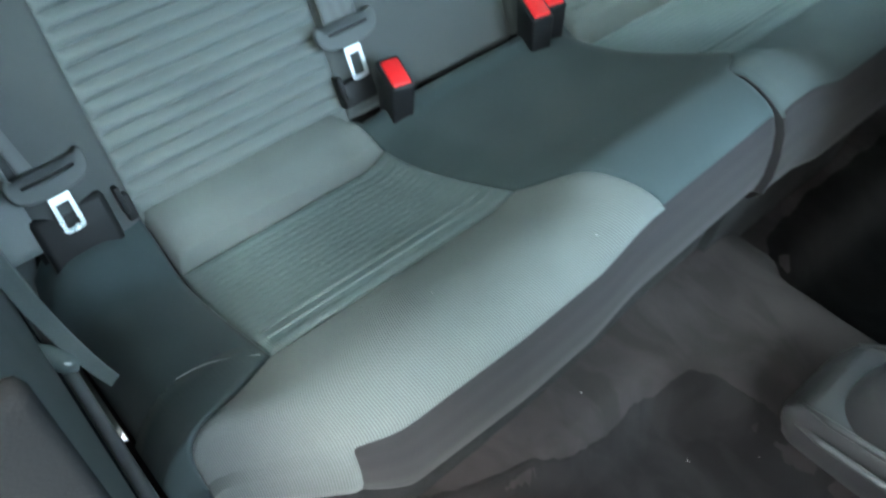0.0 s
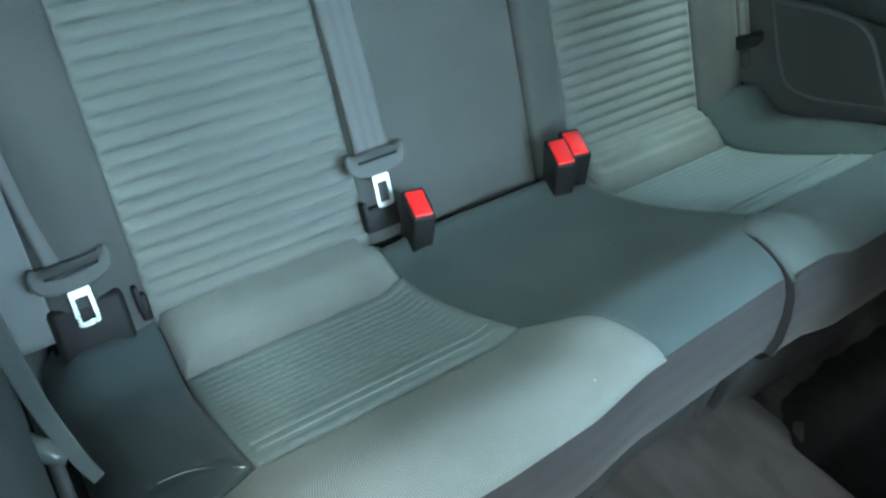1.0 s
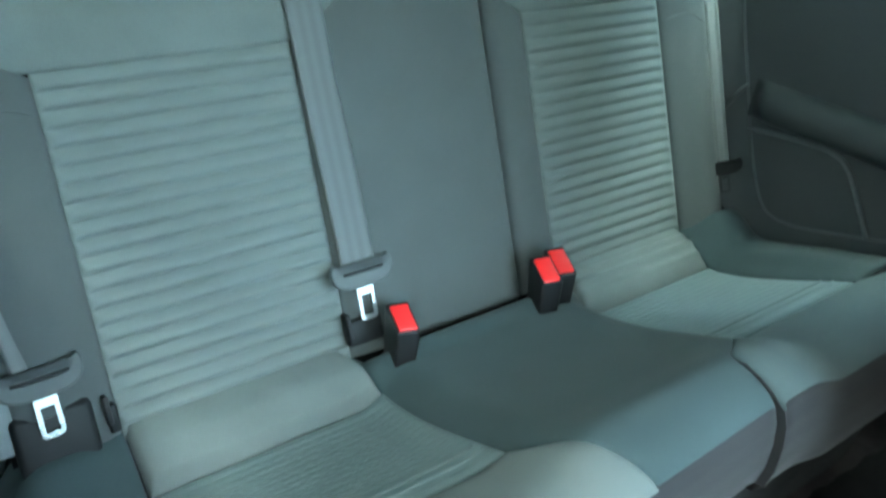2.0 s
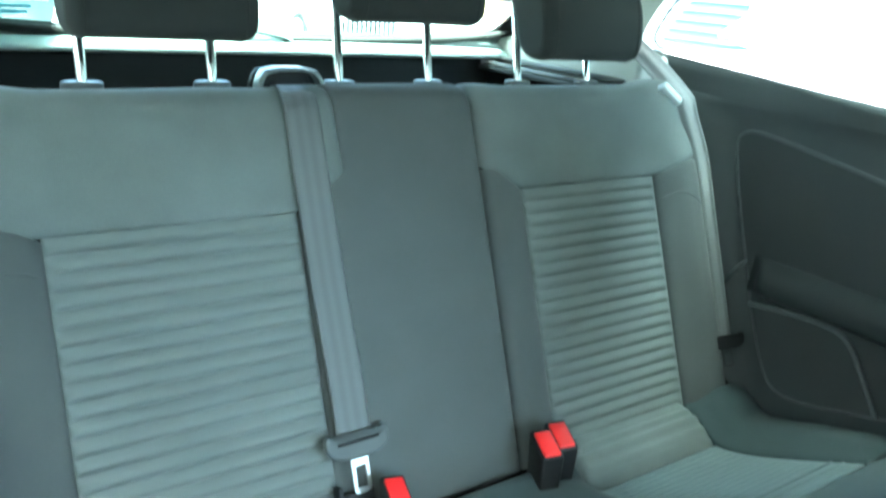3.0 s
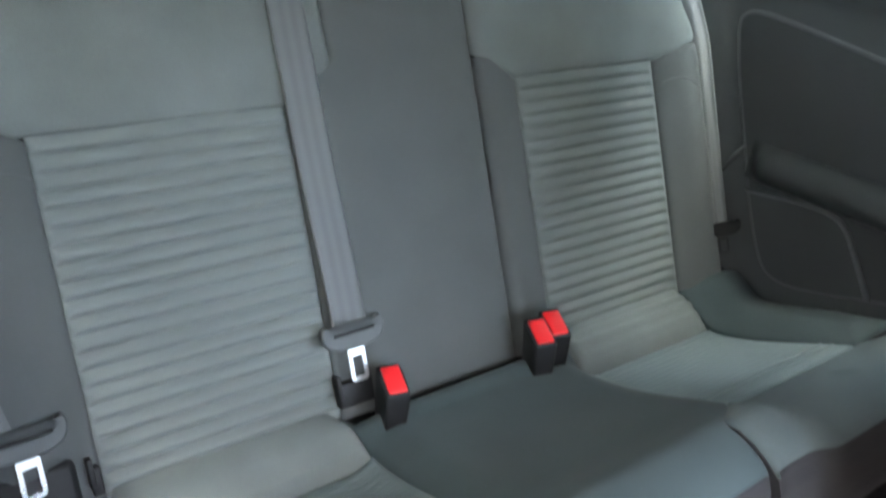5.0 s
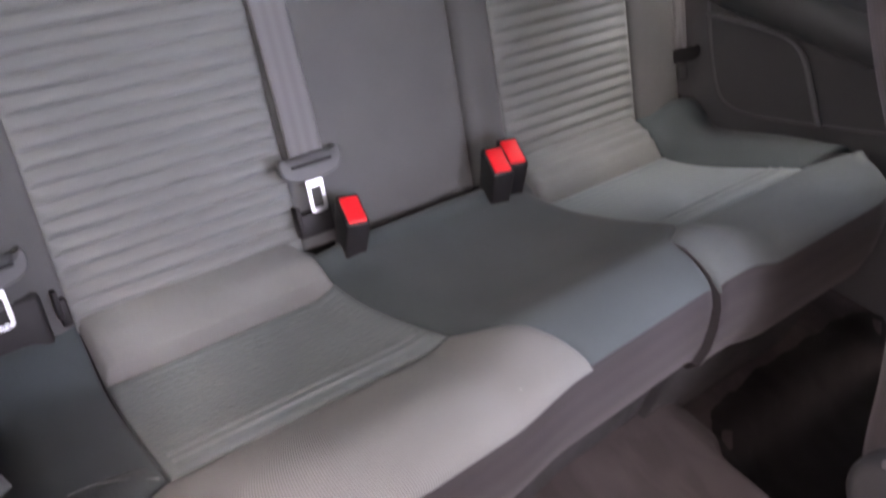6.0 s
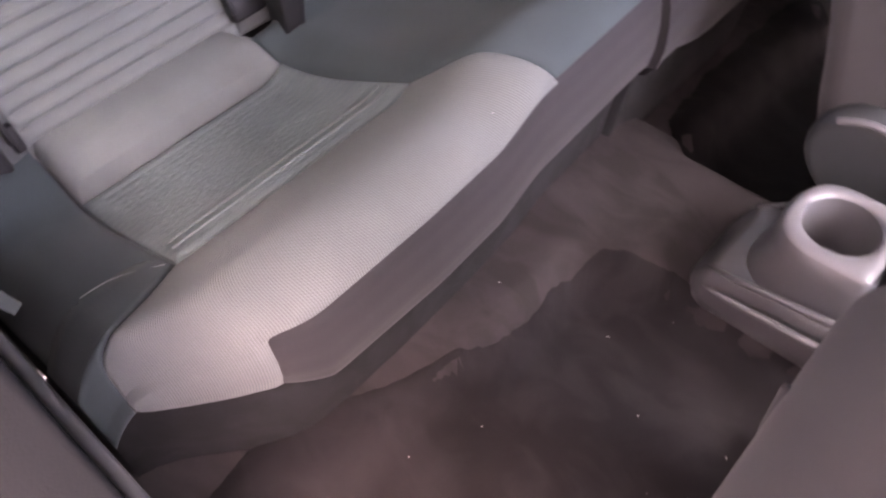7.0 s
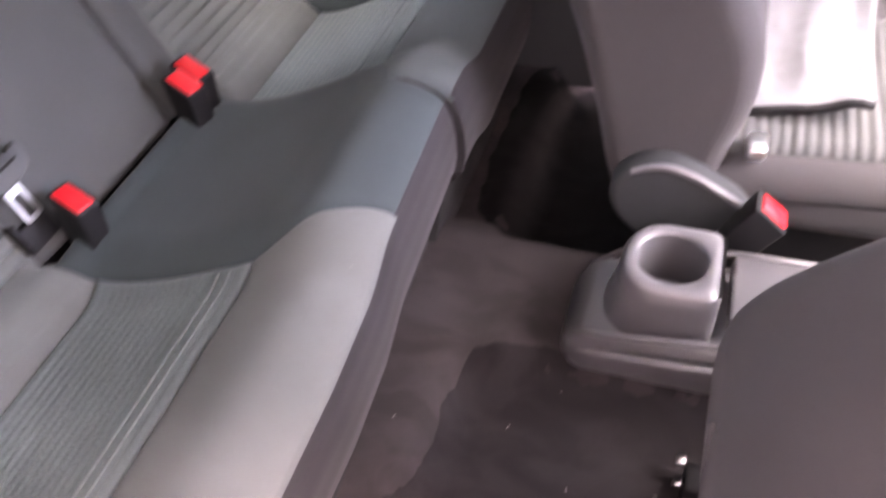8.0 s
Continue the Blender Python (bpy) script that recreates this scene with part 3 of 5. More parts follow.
def nose_panel(parent, sg, material, label, inner):
    """The rolled front of a seating place; it wraps down over the front at the outer corner. inner: (a, y) along its inner seam, rear to front."""
    rows = stations(26, 0.25) + [1 + i / 84 for i in range(1, 13)] + [1.143 + 0.857 * i / 18 for i in range(1, 19)]
    cols = stations(160, 0.45)

    def outline(s, t):
        y = -0.332 - 0.150 * t
        a_in = interp([(-p[1], p[0]) for p in inner], -y)
        a_out = 0.499 + 0.105 * math.sin(min(1.0, t * 1.15) * math.pi / 2)
        return a_out + (a_in - a_out) * s, y

    def place(s, t, sink=0.0):
        a, y = outline(s, min(t, 1.0))
        e = min(s * 0.45, (1 - s) * 0.45, t * 0.15)
        x = sg * a
        fy = front_y(x)
        if t > 1:
            deep = (t - 1) * (7 if sg < 0 else 0.3)
            k = max(0.0, min(1.0, (0.6045 - a) / 0.075))
            q = max(0.0, min(1.0, (deep - 0.2) / 0.9))
            over = smooth01((0.512 - 0.022 * (1 - math.sqrt(1 - (1 - q) ** 2)) - a) / 0.016) * smooth01((deep - 0.22) / 0.4) if sg < 0 else 1.0
            low = fall(x, deep, drop(x) * (0.06 + 0.94 * math.sqrt(1 - (1 - k) ** 2)))
            return low + Vector((0, 0.006 * over - (0.0016 + 0.0014 * (1 - over)) * smooth01(deep), -0.004 * over - sink * 0.3))
        k = (-0.332 - y) / 0.150
        yy = -0.332 + (fy + 0.332) * k
        over = smooth01((fy + 0.0035 - yy) / 0.003) if sg > 0 else 0.0
        return cushion_point(x, yy, -0.005 * math.exp(-max(e, 0) / 0.004) - 0.006 * over - sink)
    bm = sheet(place, cols if sg < 0 else cols[::-1], rows, lambda s, t: place(s, t, 0.014), 0.1 if sg < 0 else 0.5)
    return part("front_roll", bm, material, parent, label)


def drop(x):
    return interp([(-0.62, 0.52), (-0.56, 0.56), (-0.50, 0.70), (-0.46, 0.92), (-0.30, 1.0), (0.46, 1.0), (0.62, 0.5)], x)


def valance(parent, x0, x1, material, label=""):
    """The front face of the cushion, below its rim, running down and back to the floor."""
    n = max(6, int((x1 - x0) / 0.005))
    xs = [x0 + (x1 - x0) * i / n for i in range(n + 1)]

    def place(x, k):
        rec = smooth01((-0.500 - x) / 0.008) * Vector((0, 0.008, -0.006))
        if k >= 0:
            return fall(x, k) + rec
        rise = 0.0016 * math.sin(math.pi * min(1.0, (1 + k) * 0.8 + 0.15)) if x > FSPLIT else -0.007 * smooth01(-k * 2)
        return rec + cushion_point(x, front_y(x) - k * 0.004, rise)
    bm = sheet(place, xs, [-1.0, -0.75, -0.5, -0.25] + [i * 0.25 for i in range((len(FALL) - 1) * 4 + 1)])
    return part("front_face", bm, material, parent, label)


def apron(parent, x0, x1):
    """The carpeted plinth under the front of the cushion."""
    n = 30
    xs = [x0 + (x1 - x0) * i / n for i in range(n + 1)]

    def place(x, t):
        top = cushion_point(x, front_y(x)).z - 0.118 * drop(x)
        return Vector((x, front_y(x) + 0.044 + 0.01 * t, top * (1 - t) + 0.02 * t))
    return part("plinth", sheet(place, xs, [i / 8 for i in range(9)]), M_CARPET, parent, "dark carpeted plinth")


def end_face(parent, x):
    """The side of the single cushion that shows in the split."""
    prof = [(-0.006, -0.110), (-0.011, -0.082), (-0.011, -0.048), (-0.007, -0.020), (0.0, -0.003)]
    fy = front_y(x)
    top = cushion_point(x, fy)
    pts = [(x, top.y + a, top.z + b) for a, b in prof]
    pts += [tuple(cushion_point(x, fy + 0.02 * k, -0.004)) for k in range(1, 9)]
    pts += [(x, fy + 0.16, 0.24), (x, fy + 0.035, top.z - 0.124)]
    bm = bmesh.new()
    f = bm.faces.new([bm.verts.new(p) for p in pts])
    ex = bmesh.ops.extrude_face_region(bm, geom=[f])
    for v in ex["geom"]:
        if isinstance(v, bmesh.types.BMVert):
            v.co.x += 0.004
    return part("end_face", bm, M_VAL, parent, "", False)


def cushion_body(parent, x0, x1):
    xs = [x0 + (x1 - x0) * i / 36 for i in range(37)]
    ts = [i / 30 for i in range(31)]

    def top(x, t):
        return cushion_point(x, 0.04 + (front_y(x) + 0.006 - 0.04) * t, -0.013)

    def low(x, t):
        return Vector((x, 0.04 + (front_y(x) + 0.055 - 0.04) * t, 0.03))
    bm = sheet(top, xs[::-1], ts, low)
    return part("cushion", bm, M_FOAM, parent)


cushion_left = cushion_body(rear_seat, -0.632, FSPLIT - 0.0025)
cushion_cover(cushion_left, -1)
cords(cushion_left, -1)
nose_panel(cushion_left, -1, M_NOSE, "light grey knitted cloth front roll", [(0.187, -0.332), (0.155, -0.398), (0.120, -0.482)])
cushion_patch("centre_panel", [(-0.191, 0.008), (0.190, 0.008), (0.105, -0.486), (-0.157, -0.486)], M_CUSH, cushion_left, None, 30, 60, "plain dark cloth centre section", 0.005, 0.0, lambda y: interp([(-0.486, -0.120), (-0.405, -0.153), (-0.332, -0.186), (-0.0975, -0.187), (0.01, -0.192)], y), lambda y: interp([(-0.486, FSPLIT - 0.0025), (-0.405, FSPLIT - 0.0025), (-0.392, FSPLIT + 0.002), (-0.374, 0.125), (-0.332, 0.186), (-0.094, 0.186), (0.01, 0.191)], y), True)
valance(cushion_left, -0.545, FSPLIT - 0.0025, M_VAL, "dark cloth front face, darkened further for shade below the rim")
wing_corner(cushion_left, -1)
apron(cushion_left, -0.625, FSPLIT)
cushion_right = cushion_body(rear_seat_single, FSPLIT + 0.0025, 0.632)
cushion_cover(cushion_right, 1)
cords(cushion_right, 1)
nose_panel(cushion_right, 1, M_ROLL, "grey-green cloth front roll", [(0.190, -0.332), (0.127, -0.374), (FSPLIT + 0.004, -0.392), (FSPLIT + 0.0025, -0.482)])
valance(cushion_right, FSPLIT + 0.0025, 0.632, M_VAL, "dark cloth front face, darkened further for shade below the rim")
apron(cushion_right, FSPLIT, 0.625)
end_face(cushion_right, FSPLIT + 0.0012)
bm = bmesh.new()
rnd = random.Random(11)
for x, y in ((-0.20, -0.455), (-0.05, -0.20), (0.01, -0.27), (-0.36, -0.40), (-0.28, -0.16), (-0.43, -0.30), (0.30, -0.25), (-0.10, -0.36)):
    a, ln = rnd.uniform(0, 6.28), rnd.uniform(0.0009, 0.0018)
    dx, dy = math.cos(a) * ln, math.sin(a) * ln
    bm.faces.new([bm.verts.new(cushion_point(x + p, y + q, 0.0022 + r)) for p, q, r in ((dx, dy, 0.0), (-dy * 0.25, dx * 0.25, 0.0006), (-dx, -dy, 0.0), (dy * 0.25, -dx * 0.25, 0.0006))])
tagged(part("seat_lint", bm, M_FLECK), "pale lint flecks lying on the seat cloth", "lint", "", "stuff")
# stitched crease on the wing
for sg in (-1, 1):
    pts = []
    for i in range(17):
        k = i / 16
        x, y = sg * (0.505 + 0.070 * k), -0.325 + 0.035 * k + 0.010 * math.sin(math.pi * k)
        pts.append(cushion_point(x, y, 0.0004))
    part("stitching", tube(pts, 0.0005, 6), M_THREAD if sg < 0 else M_CUSH, cushion_left if sg < 0 else cushion_right, "pale stitched crease" if sg < 0 else "")

# ---------------------------------------------------------------- headrests
POST_Y, POST_Z = 0.2523, 0.7924


def headrest(x, half, bottom, lift, width_post, label):
    """A lipped headrest on two chrome posts; its base is the top of the backrest."""
    top = thing("headrest", label, "headrest", "rear headrests", at=(x, POST_Y, POST_Z))
    prof = chaikin([(-0.026, bottom - 0.004), (-0.012, bottom + 0.02), (0.006, 0.124 + lift), (0.020, 0.130 + lift), (0.070, 0.126 + lift), (0.094, 0.141 + lift), (0.090, 0.172 + lift),
                    (0.050, 0.182 + lift), (-0.020, 0.186 + lift), (-0.066, 0.172 + lift), (-0.090, 0.135 + lift), (-0.098, bottom + 0.025), (-0.092, bottom - 0.006), (-0.055, bottom - 0.012)], 3)
    bm = swept(prof, half, 0.017, lambda s, a, b: Vector((s, a, b)), 6)
    uvl = bm.loops.layers.uv.new("UVMap")
    for f in bm.faces:
        for lp in f.loops:
            lp[uvl].uv = (lp.vert.co.x, lp.vert.co.z + lp.vert.co.y)
    pad = part("cushion", bm, M_HEAD, top, "dark grey cloth cushion with a rear lip")
    for sg in (-1, 1):
        part("seam", closed_tube([(sg * (half - 0.0185), a, b) for a, b in prof[::2]], 0.0011, 6), M_HEAD, pad)
    for sg in (-1, 1):
        post = part("post", tube([(sg * width_post, -0.006, -0.03), (sg * width_post, 0.0, 0.0), (sg * width_post, 0.030, 0.150 + lift)], 0.0062, 14), M_CHROME, top, "chrome post")
        rose = part("collar", swept(chaikin([(-0.024, -0.014), (0.024, -0.014), (0.024, 0.014), (-0.024, 0.014)], 3), 0.006, 0.004, lambda s, a, b: Vector((a, b, s)), 3), M_GREYP, top, "grey plastic collar")
        rose.location = (sg * width_post, 0, -0.004)
    return top


headrest(-0.339, 0.108, 0.068, 0.019, 0.0788, "dark grey cloth outer headrest on chrome posts")
headrest(0.0, 0.108, 0.098, 0.020, 0.0764, "slim dark grey centre headrest raised on chrome posts")
headrest(0.334, 0.108, 0.052, -0.004, 0.0788, "dark grey cloth outer headrest on chrome posts")


# ---------------------------------------------------------------- seat belts
def tongue(parent, centre, across, down, out, scale=1.0, material=None, plate=None):
    """The plastic handle and the slotted metal tongue of a belt."""
    c, w, dn, o = Vector(centre), Vector(across).normalized(), Vector(down).normalized(), Vector(out).normalized()
    m = Matrix((w, dn, o)).transposed().to_4x4()
    m = Matrix.Translation(c) @ m @ Matrix.Scale(scale, 4)
    prof = chaikin([(-0.041, -0.024), (-0.033, -0.018), (-0.028, -0.006), (0.028, -0.006), (0.033, -0.018), (0.041, -0.024), (0.047, -0.014), (0.044, 0.004), (0.032, 0.013), (0.014, 0.016), (-0.014, 0.016), (-0.032, 0.013), (-0.044, 0.004), (-0.047, -0.014)], 2)
    bm = swept(prof, 0.006, 0.004, lambda s, a, b: Vector((a, b, s)), 3)
    bm.transform(m)
    handle = part("handle", bm, material or M_GREYP, parent, "plastic handle")
    bm = bmesh.new()
    outer = chaikin([(-0.0125, 0.012), (0.0125, 0.012), (0.0122, 0.030), (0.0130, 0.056), (0.0100, 0.061), (-0.0100, 0.061), (-0.0130, 0.056), (-0.0122, 0.030)], 2)
    n = len(outer)
    hole = []
    for a, b in outer:
        hole.append((max(-0.0076, min(0.0076, a * 0.72)), max(0.026, min(0.0545, b))))
    rings = [[bm.verts.new(m @ Vector((a, b, z))) for a, b in poly] for poly, z in ((outer, 0.0012), (hole, 0.0012), (hole, -0.0012), (outer, -0.0012))]
    for k in range(4):
        a, b = rings[k], rings[(k + 1) % 4]
        for i in range(n):
            bm.faces.new((a[i], b[i], b[(i + 1) % n], a[(i + 1) % n]))
    bmesh.ops.remove_doubles(bm, verts=bm.verts, dist=1e-5)
    bmesh.ops.recalc_face_normals(bm, faces=bm.faces)
    part("latch_plate", bm, plate or M_STEEL, parent, "slotted steel plate", smooth=False)
    bm = box((-0.03, -0.0095, 0.0045), (0.03, -0.0055, 0.0068), 0.001)
    bm.transform(m)
    part("slot", bm, M_BLACK, handle)


def belt_frame(u, v, d):
    th = min(max((v - 0.50) / 0.05, 0), math.pi / 2)
    out = Vector((0, -CL * math.cos(th) + SL * math.sin(th), SL * math.cos(th) + CL * math.sin(th)))
    return back_point(u, v, d), out


X = Vector((1, 0, 0))
belt = thing("seat_belt", "grey webbing centre seat belt with a bright metal tongue", "seat belt", "rear seat belts")
path = []
for i in range(41):
    v = 0.055 + (0.60 - 0.055) * i / 40
    u = -0.163 - 0.005 * smooth01((v - 0.10) / 0.3) + 0.013 * smooth01((v - 0.50) / 0.09)
    c, o = belt_frame(u, v, back_depth(u, min(v, 0.6)) + 0.002 + 0.005 * smooth01((0.3 - v) / 0.25) + 0.003 - 0.0060 * smooth01((v - 0.49) / 0.05))
    path.append((c, X, o))
part("webbing", ribbon(path, (0.050, 0.050)), M_WEB, belt, "grey webbing with lengthwise bands")
c, o = belt_frame(-0.164, 0.060, 0.024)
tongue(belt, c, X, Vector((0, -SL, -CL)), o)
# the housing from which the centre belt comes
guide = thing("belt_guide", "grey plastic belt guide on top of the backrest", "belt guide", "", at=(-0.158, 0.250, 0.784))
arch = chaikin([(-0.050, -0.012), (-0.047, 0.013), (-0.033, 0.030), (0.036, 0.030), (0.049, 0.013), (0.053, -0.012), (0.047, -0.012), (0.043, 0.011), (0.032, 0.0245), (-0.029, 0.0245), (-0.041, 0.011), (-0.044, -0.012)][::-1], 1)
part("frame", swept(arch, 0.011, 0.0022, lambda s, a, b: Vector((a, s - 0.010 + 0.25 * b, b)), 3), M_GUIDE, guide, "pale grey plastic arch")
prof = chaikin([(-0.046, -0.012), (0.049, -0.012), (0.045, 0.011), (0.034, 0.027), (-0.031, 0.027), (-0.043, 0.011)], 1)
part("mouth", swept(prof, 0.004, 0.002, lambda s, a, b: Vector((a, s + 0.026, b)), 2), M_BLACK, guide, "black belt mouth")


def side_belt(sg, label):
    b = thing("seat_belt", label, "seat belt", "rear seat belts")
    path = []
    for i in range(37):
        k = i / 36
        v = 0.055 + (0.50 - 0.055) * k
        u = sg * (0.592 + 0.010 * k - (0.030 * (1 - k) if sg < 0 else 0.020 * smooth01((k - 0.72) / 0.28)))
        d = 0.022 - 0.006 * k
        c, o = belt_frame(u, v, d)
        o = (o + Vector((-sg * (0.75 if sg > 0 else 0.15) * (1 - 0.4 * k), 0, 0))).normalized()
        w = o.cross(Vector((0, SL, CL))).normalized()
        path.append((c, w if w.x > 0 else -w, o))
    # over the shoulder of the backrest and back to the pillar
    last = path[-1][0]
    goal = Vector((sg * 0.592, 0.335, 0.861))
    for i in range(1, 13):
        k = i / 12
        c = last.lerp(goal, k) + Vector((-sg * 0.004, -0.006, 0.004)) * math.sin(math.pi * k)
        o = Vector((-sg * 0.35, -0.62, 0.70)).normalized()
        path.append((c, X - o * X.dot(o), o))
    part("webbing", ribbon(path, (0.047, 0.047) if sg < 0 else (0.034, 0.050), 0.0014, 0.0012 if sg > 0 else 0.0), M_WEB, b, "grey webbing with lengthwise folds")
    c, o = belt_frame(path[0][0].x, 0.052, 0.030)
    tongue(b, c, path[0][1], Vector((0, -SL, -CL)), (path[0][2] + o) / 2, 1.0 if sg < 0 else 0.72, M_GREYP if sg < 0 else M_BLACK, M_STEEL if sg < 0 else M_TRIM)
    g = part("shoulder_clip", box((-0.024, -0.013, -0.009), (0.026, 0.013, 0.008), 0.004, 2), M_CLIP, b, "pale plastic shoulder clip")
    p = back_point(sg * 0.556, 0.512, 0.007)
    g.matrix_basis = Matrix.Translation(p) @ pose(0, 0, 0, -40, sg * 38, -sg * 20)
    # lower end of the belt and its black socket beside the backrest
    m = Matrix.Translation(back_point(sg * (0.560 if sg < 0 else 0.572), -0.036 if sg < 0 else -0.050, 0.012 if sg < 0 else 0.0)) @ pose(0, 0, 0, -21.8, 0, 0)
    part("socket", box((-0.042, -0.012, -0.040), (0.042, 0.020, 0.055 if sg < 0 else 0.030), 0.008, 2, m), M_BLACK, b, "black belt socket beside the cushion")
    return b


side_belt(-1, "grey webbing outer seat belt over the near side bolster")
side_belt(1, "folded grey webbing outer seat belt beside the far trim panel")


def buckle(name, label, spots, group=""):
    """Belt buckles: black casings with a red release button, standing in the gap behind the cushion."""
    b = thing(name, label, "belt buckle", group)
    for base, tip, turn in spots:
        base, tip = Vector(base), Vector(tip)
        up = (tip - base)
        ln = up.length
        q = Vector((0, 0, 1)).rotation_difference(up).to_matrix().to_4x4()
        m = Matrix.Translation(base) @ q @ pose(0, 0, 0, 0, 0, turn)
        bm = box((-0.0260, -0.0170, -0.012), (0.0260, 0.0170, ln), 0.004, 3)
        for v in bm.verts:
            k = v.co.z / ln
            v.co.x *= 0.86 + 0.14 * k
            v.co.y *= 0.80 + 0.20 * k
            if k > 0.8:
                v.co.z += v.co.x * 0.28
        bm.transform(m)
        case = part("casing", bm, M_BLACK, b, "black plastic casing")
        bm = box((-0.0225, -0.0130, ln - 0.004), (0.0185, 0.0130, ln + 0.0035), 0.0022, 2)
        for v in bm.verts:
            v.co.z += v.co.x * 0.28
        bm.transform(m)
        part("release_button", bm, M_RED, case, "bright red release button")
    return b


buckle("belt_buckle", "single black belt buckle with a red button in the seat gap", [((-0.143, -0.062, 0.225), (-0.140, -0.064, 0.327), 78)], "rear buckles")
buckle("belt_buckle", "pair of black belt buckles with red buttons in the seat gap", [((0.106, -0.074, 0.222), (0.099, -0.078, 0.334), 74), ((0.140, -0.066, 0.222), (0.134, -0.070, 0.334), 74)], "rear buckles")
for x, w in ((-0.170, 0.026), (-0.500, 0.006)):
    slot = thing("belt_slot", "black plastic belt slot between backrest and cushion", "belt slot", "belt slots")
    m = Matrix.Translation(back_point(x, -0.004, 0.004)) @ pose(0, 0, 0, -21.8, 0, 0)
    part("slot_frame", box((-w, -0.014, -0.030), (w, 0.004, 0.004), 0.003, 2, m), M_BLACK, slot)
    part("slot_tab", box((-w - 0.002, -0.018, -0.018), (-w + 0.005, 0.0, 0.016), 0.002, 2, m), M_BLACK, slot)

# ---------------------------------------------------------------- floor and tunnel


def floor_z(x, y):
    tunnel = smooth01((0.155 - abs(x - 0.035)) / 0.07)
    ledge = smooth01((y + 0.545) / 0.06)
    z = 0.012 + 0.075 * ledge
    z = z * (1 - tunnel) + 0.115 * tunnel
    z -= 0.03 * smooth01((x - 0.17) / 0.03)
    z += 0.004 * noise.noise((x * 6, y * 6, 0.0)) + 0.0016 * noise.noise((x * 25, y * 25, 3.0))
    return z


xs = [-0.66 + 1.385 * i / 132 for i in range(133)]
ys = [-1.98 + 1.83 * i / 150 for i in range(151)]
tagged(part("floor", sheet(lambda x, y: Vector((x, y, floor_z(x, y))), xs, ys), M_CARPET), "worn dark charcoal carpet over the footwells and tunnel", "carpet", "", "structure")
# black sheet over the far footwell, worn mat in the near one
for name, label, x0, x1, y0, y1, mt in (("floor_cover", "black sheet over the floor of the far footwell", 0.185, 0.665, -1.0, -0.44, M_FARFLOOR), ("floor_cover", "dark worn mat in the near footwell", -0.645, -0.052, -0.92, -0.506, M_MATN)):
    c = 0.07
    out = chaikin([(x0, y0 + c), (x0 + c * 0.3, y0 + c * 0.3), (x0 + c, y0), (x1 - c, y0), (x1 - c * 0.3, y0 + c * 0.3), (x1, y0 + c), (x1, y1 - c), (x1 - c * 0.3, y1 - c * 0.3), (x1 - c, y1), (x0 + c, y1), (x0 + c * 0.3, y1 - c * 0.3), (x0, y1 - c)], 2)
    out = [(a + (b - a) * k / 12, p + (q - p) * k / 12) for (a, p), (b, q) in zip(out, out[1:] + out[:1]) for k in range(12)]
    out = [(a, b + ((0.055 * smooth01((-0.22 - a) / 0.2) + 0.055 * smooth01((-0.38 - a) / 0.1)) * smooth01((b + 0.7) / 0.15) if x0 < 0 else 0.0)) for a, b in out]
    even = out
    out = [(a + 0.012 * noise.noise((a * 18, b * 18, 5.0)) + 0.003 * noise.noise((a * 90, b * 90, 7.0)), b + 0.012 * noise.noise((a * 18, b * 18, 9.0)) + 0.003 * noise.noise((a * 90, b * 90, 2.0))) for a, b in out]
    bm = bmesh.new()
    mx, my = (x0 + x1) / 2, (y0 + y1) / 2
    rows = []
    for k in range(15):
        f = 1 - k / 15
        rim = out if k < 2 else even
        f = 0.985 if k == 1 else f
        rows.append([bm.verts.new((mx + (a - mx) * f, my + (b - my) * f, floor_z(mx + (a - mx) * f, my + (b - my) * f) + (0.0, 0.004)[k] if k < 2 else floor_z(mx + (a - mx) * f, my + (b - my) * f) + 0.008)) for a, b in rim])
    for a, b in zip(rows, rows[1:]):
        for i in range(len(out)):
            bm.faces.new((a[i], a[(i + 1) % len(out)], b[(i + 1) % len(out)], b[i]))
    bm.faces.new(rows[-1])
    tagged(part(name, bm, mt), label, "floor mat", "floor mats")
bm = bmesh.new()
rnd = random.Random(7)
for i in range(15):
    x, y = rnd.uniform(-0.45, 0.12), rnd.uniform(-0.80, -0.40)
    z = floor_z(x, y) + 0.0085
    a, ln, r = rnd.uniform(0, 6.28), rnd.uniform(0.0010, 0.0030), rnd.uniform(0.0004, 0.0008)
    dx, dy = math.cos(a) * ln, math.sin(a) * ln
    q = [bm.verts.new((x + dx, y + dy, z)), bm.verts.new((x - dy * 0.3, y + dx * 0.3, z + r)), bm.verts.new((x - dx, y - dy, z)), bm.verts.new((x + dy * 0.3, y - dx * 0.3, z + r))]
    bm.faces.new(q)
tagged(part("carpet_lint", bm, M_FLECK), "pale lint flecks lying on the carpet", "lint", "", "stuff")

# ---------------------------------------------------------------- centre console with cup holder
console = thing("centre_console", "dark plastic centre console end with a round cup holder", "console", at=(0.005, -0.755, 0.10))


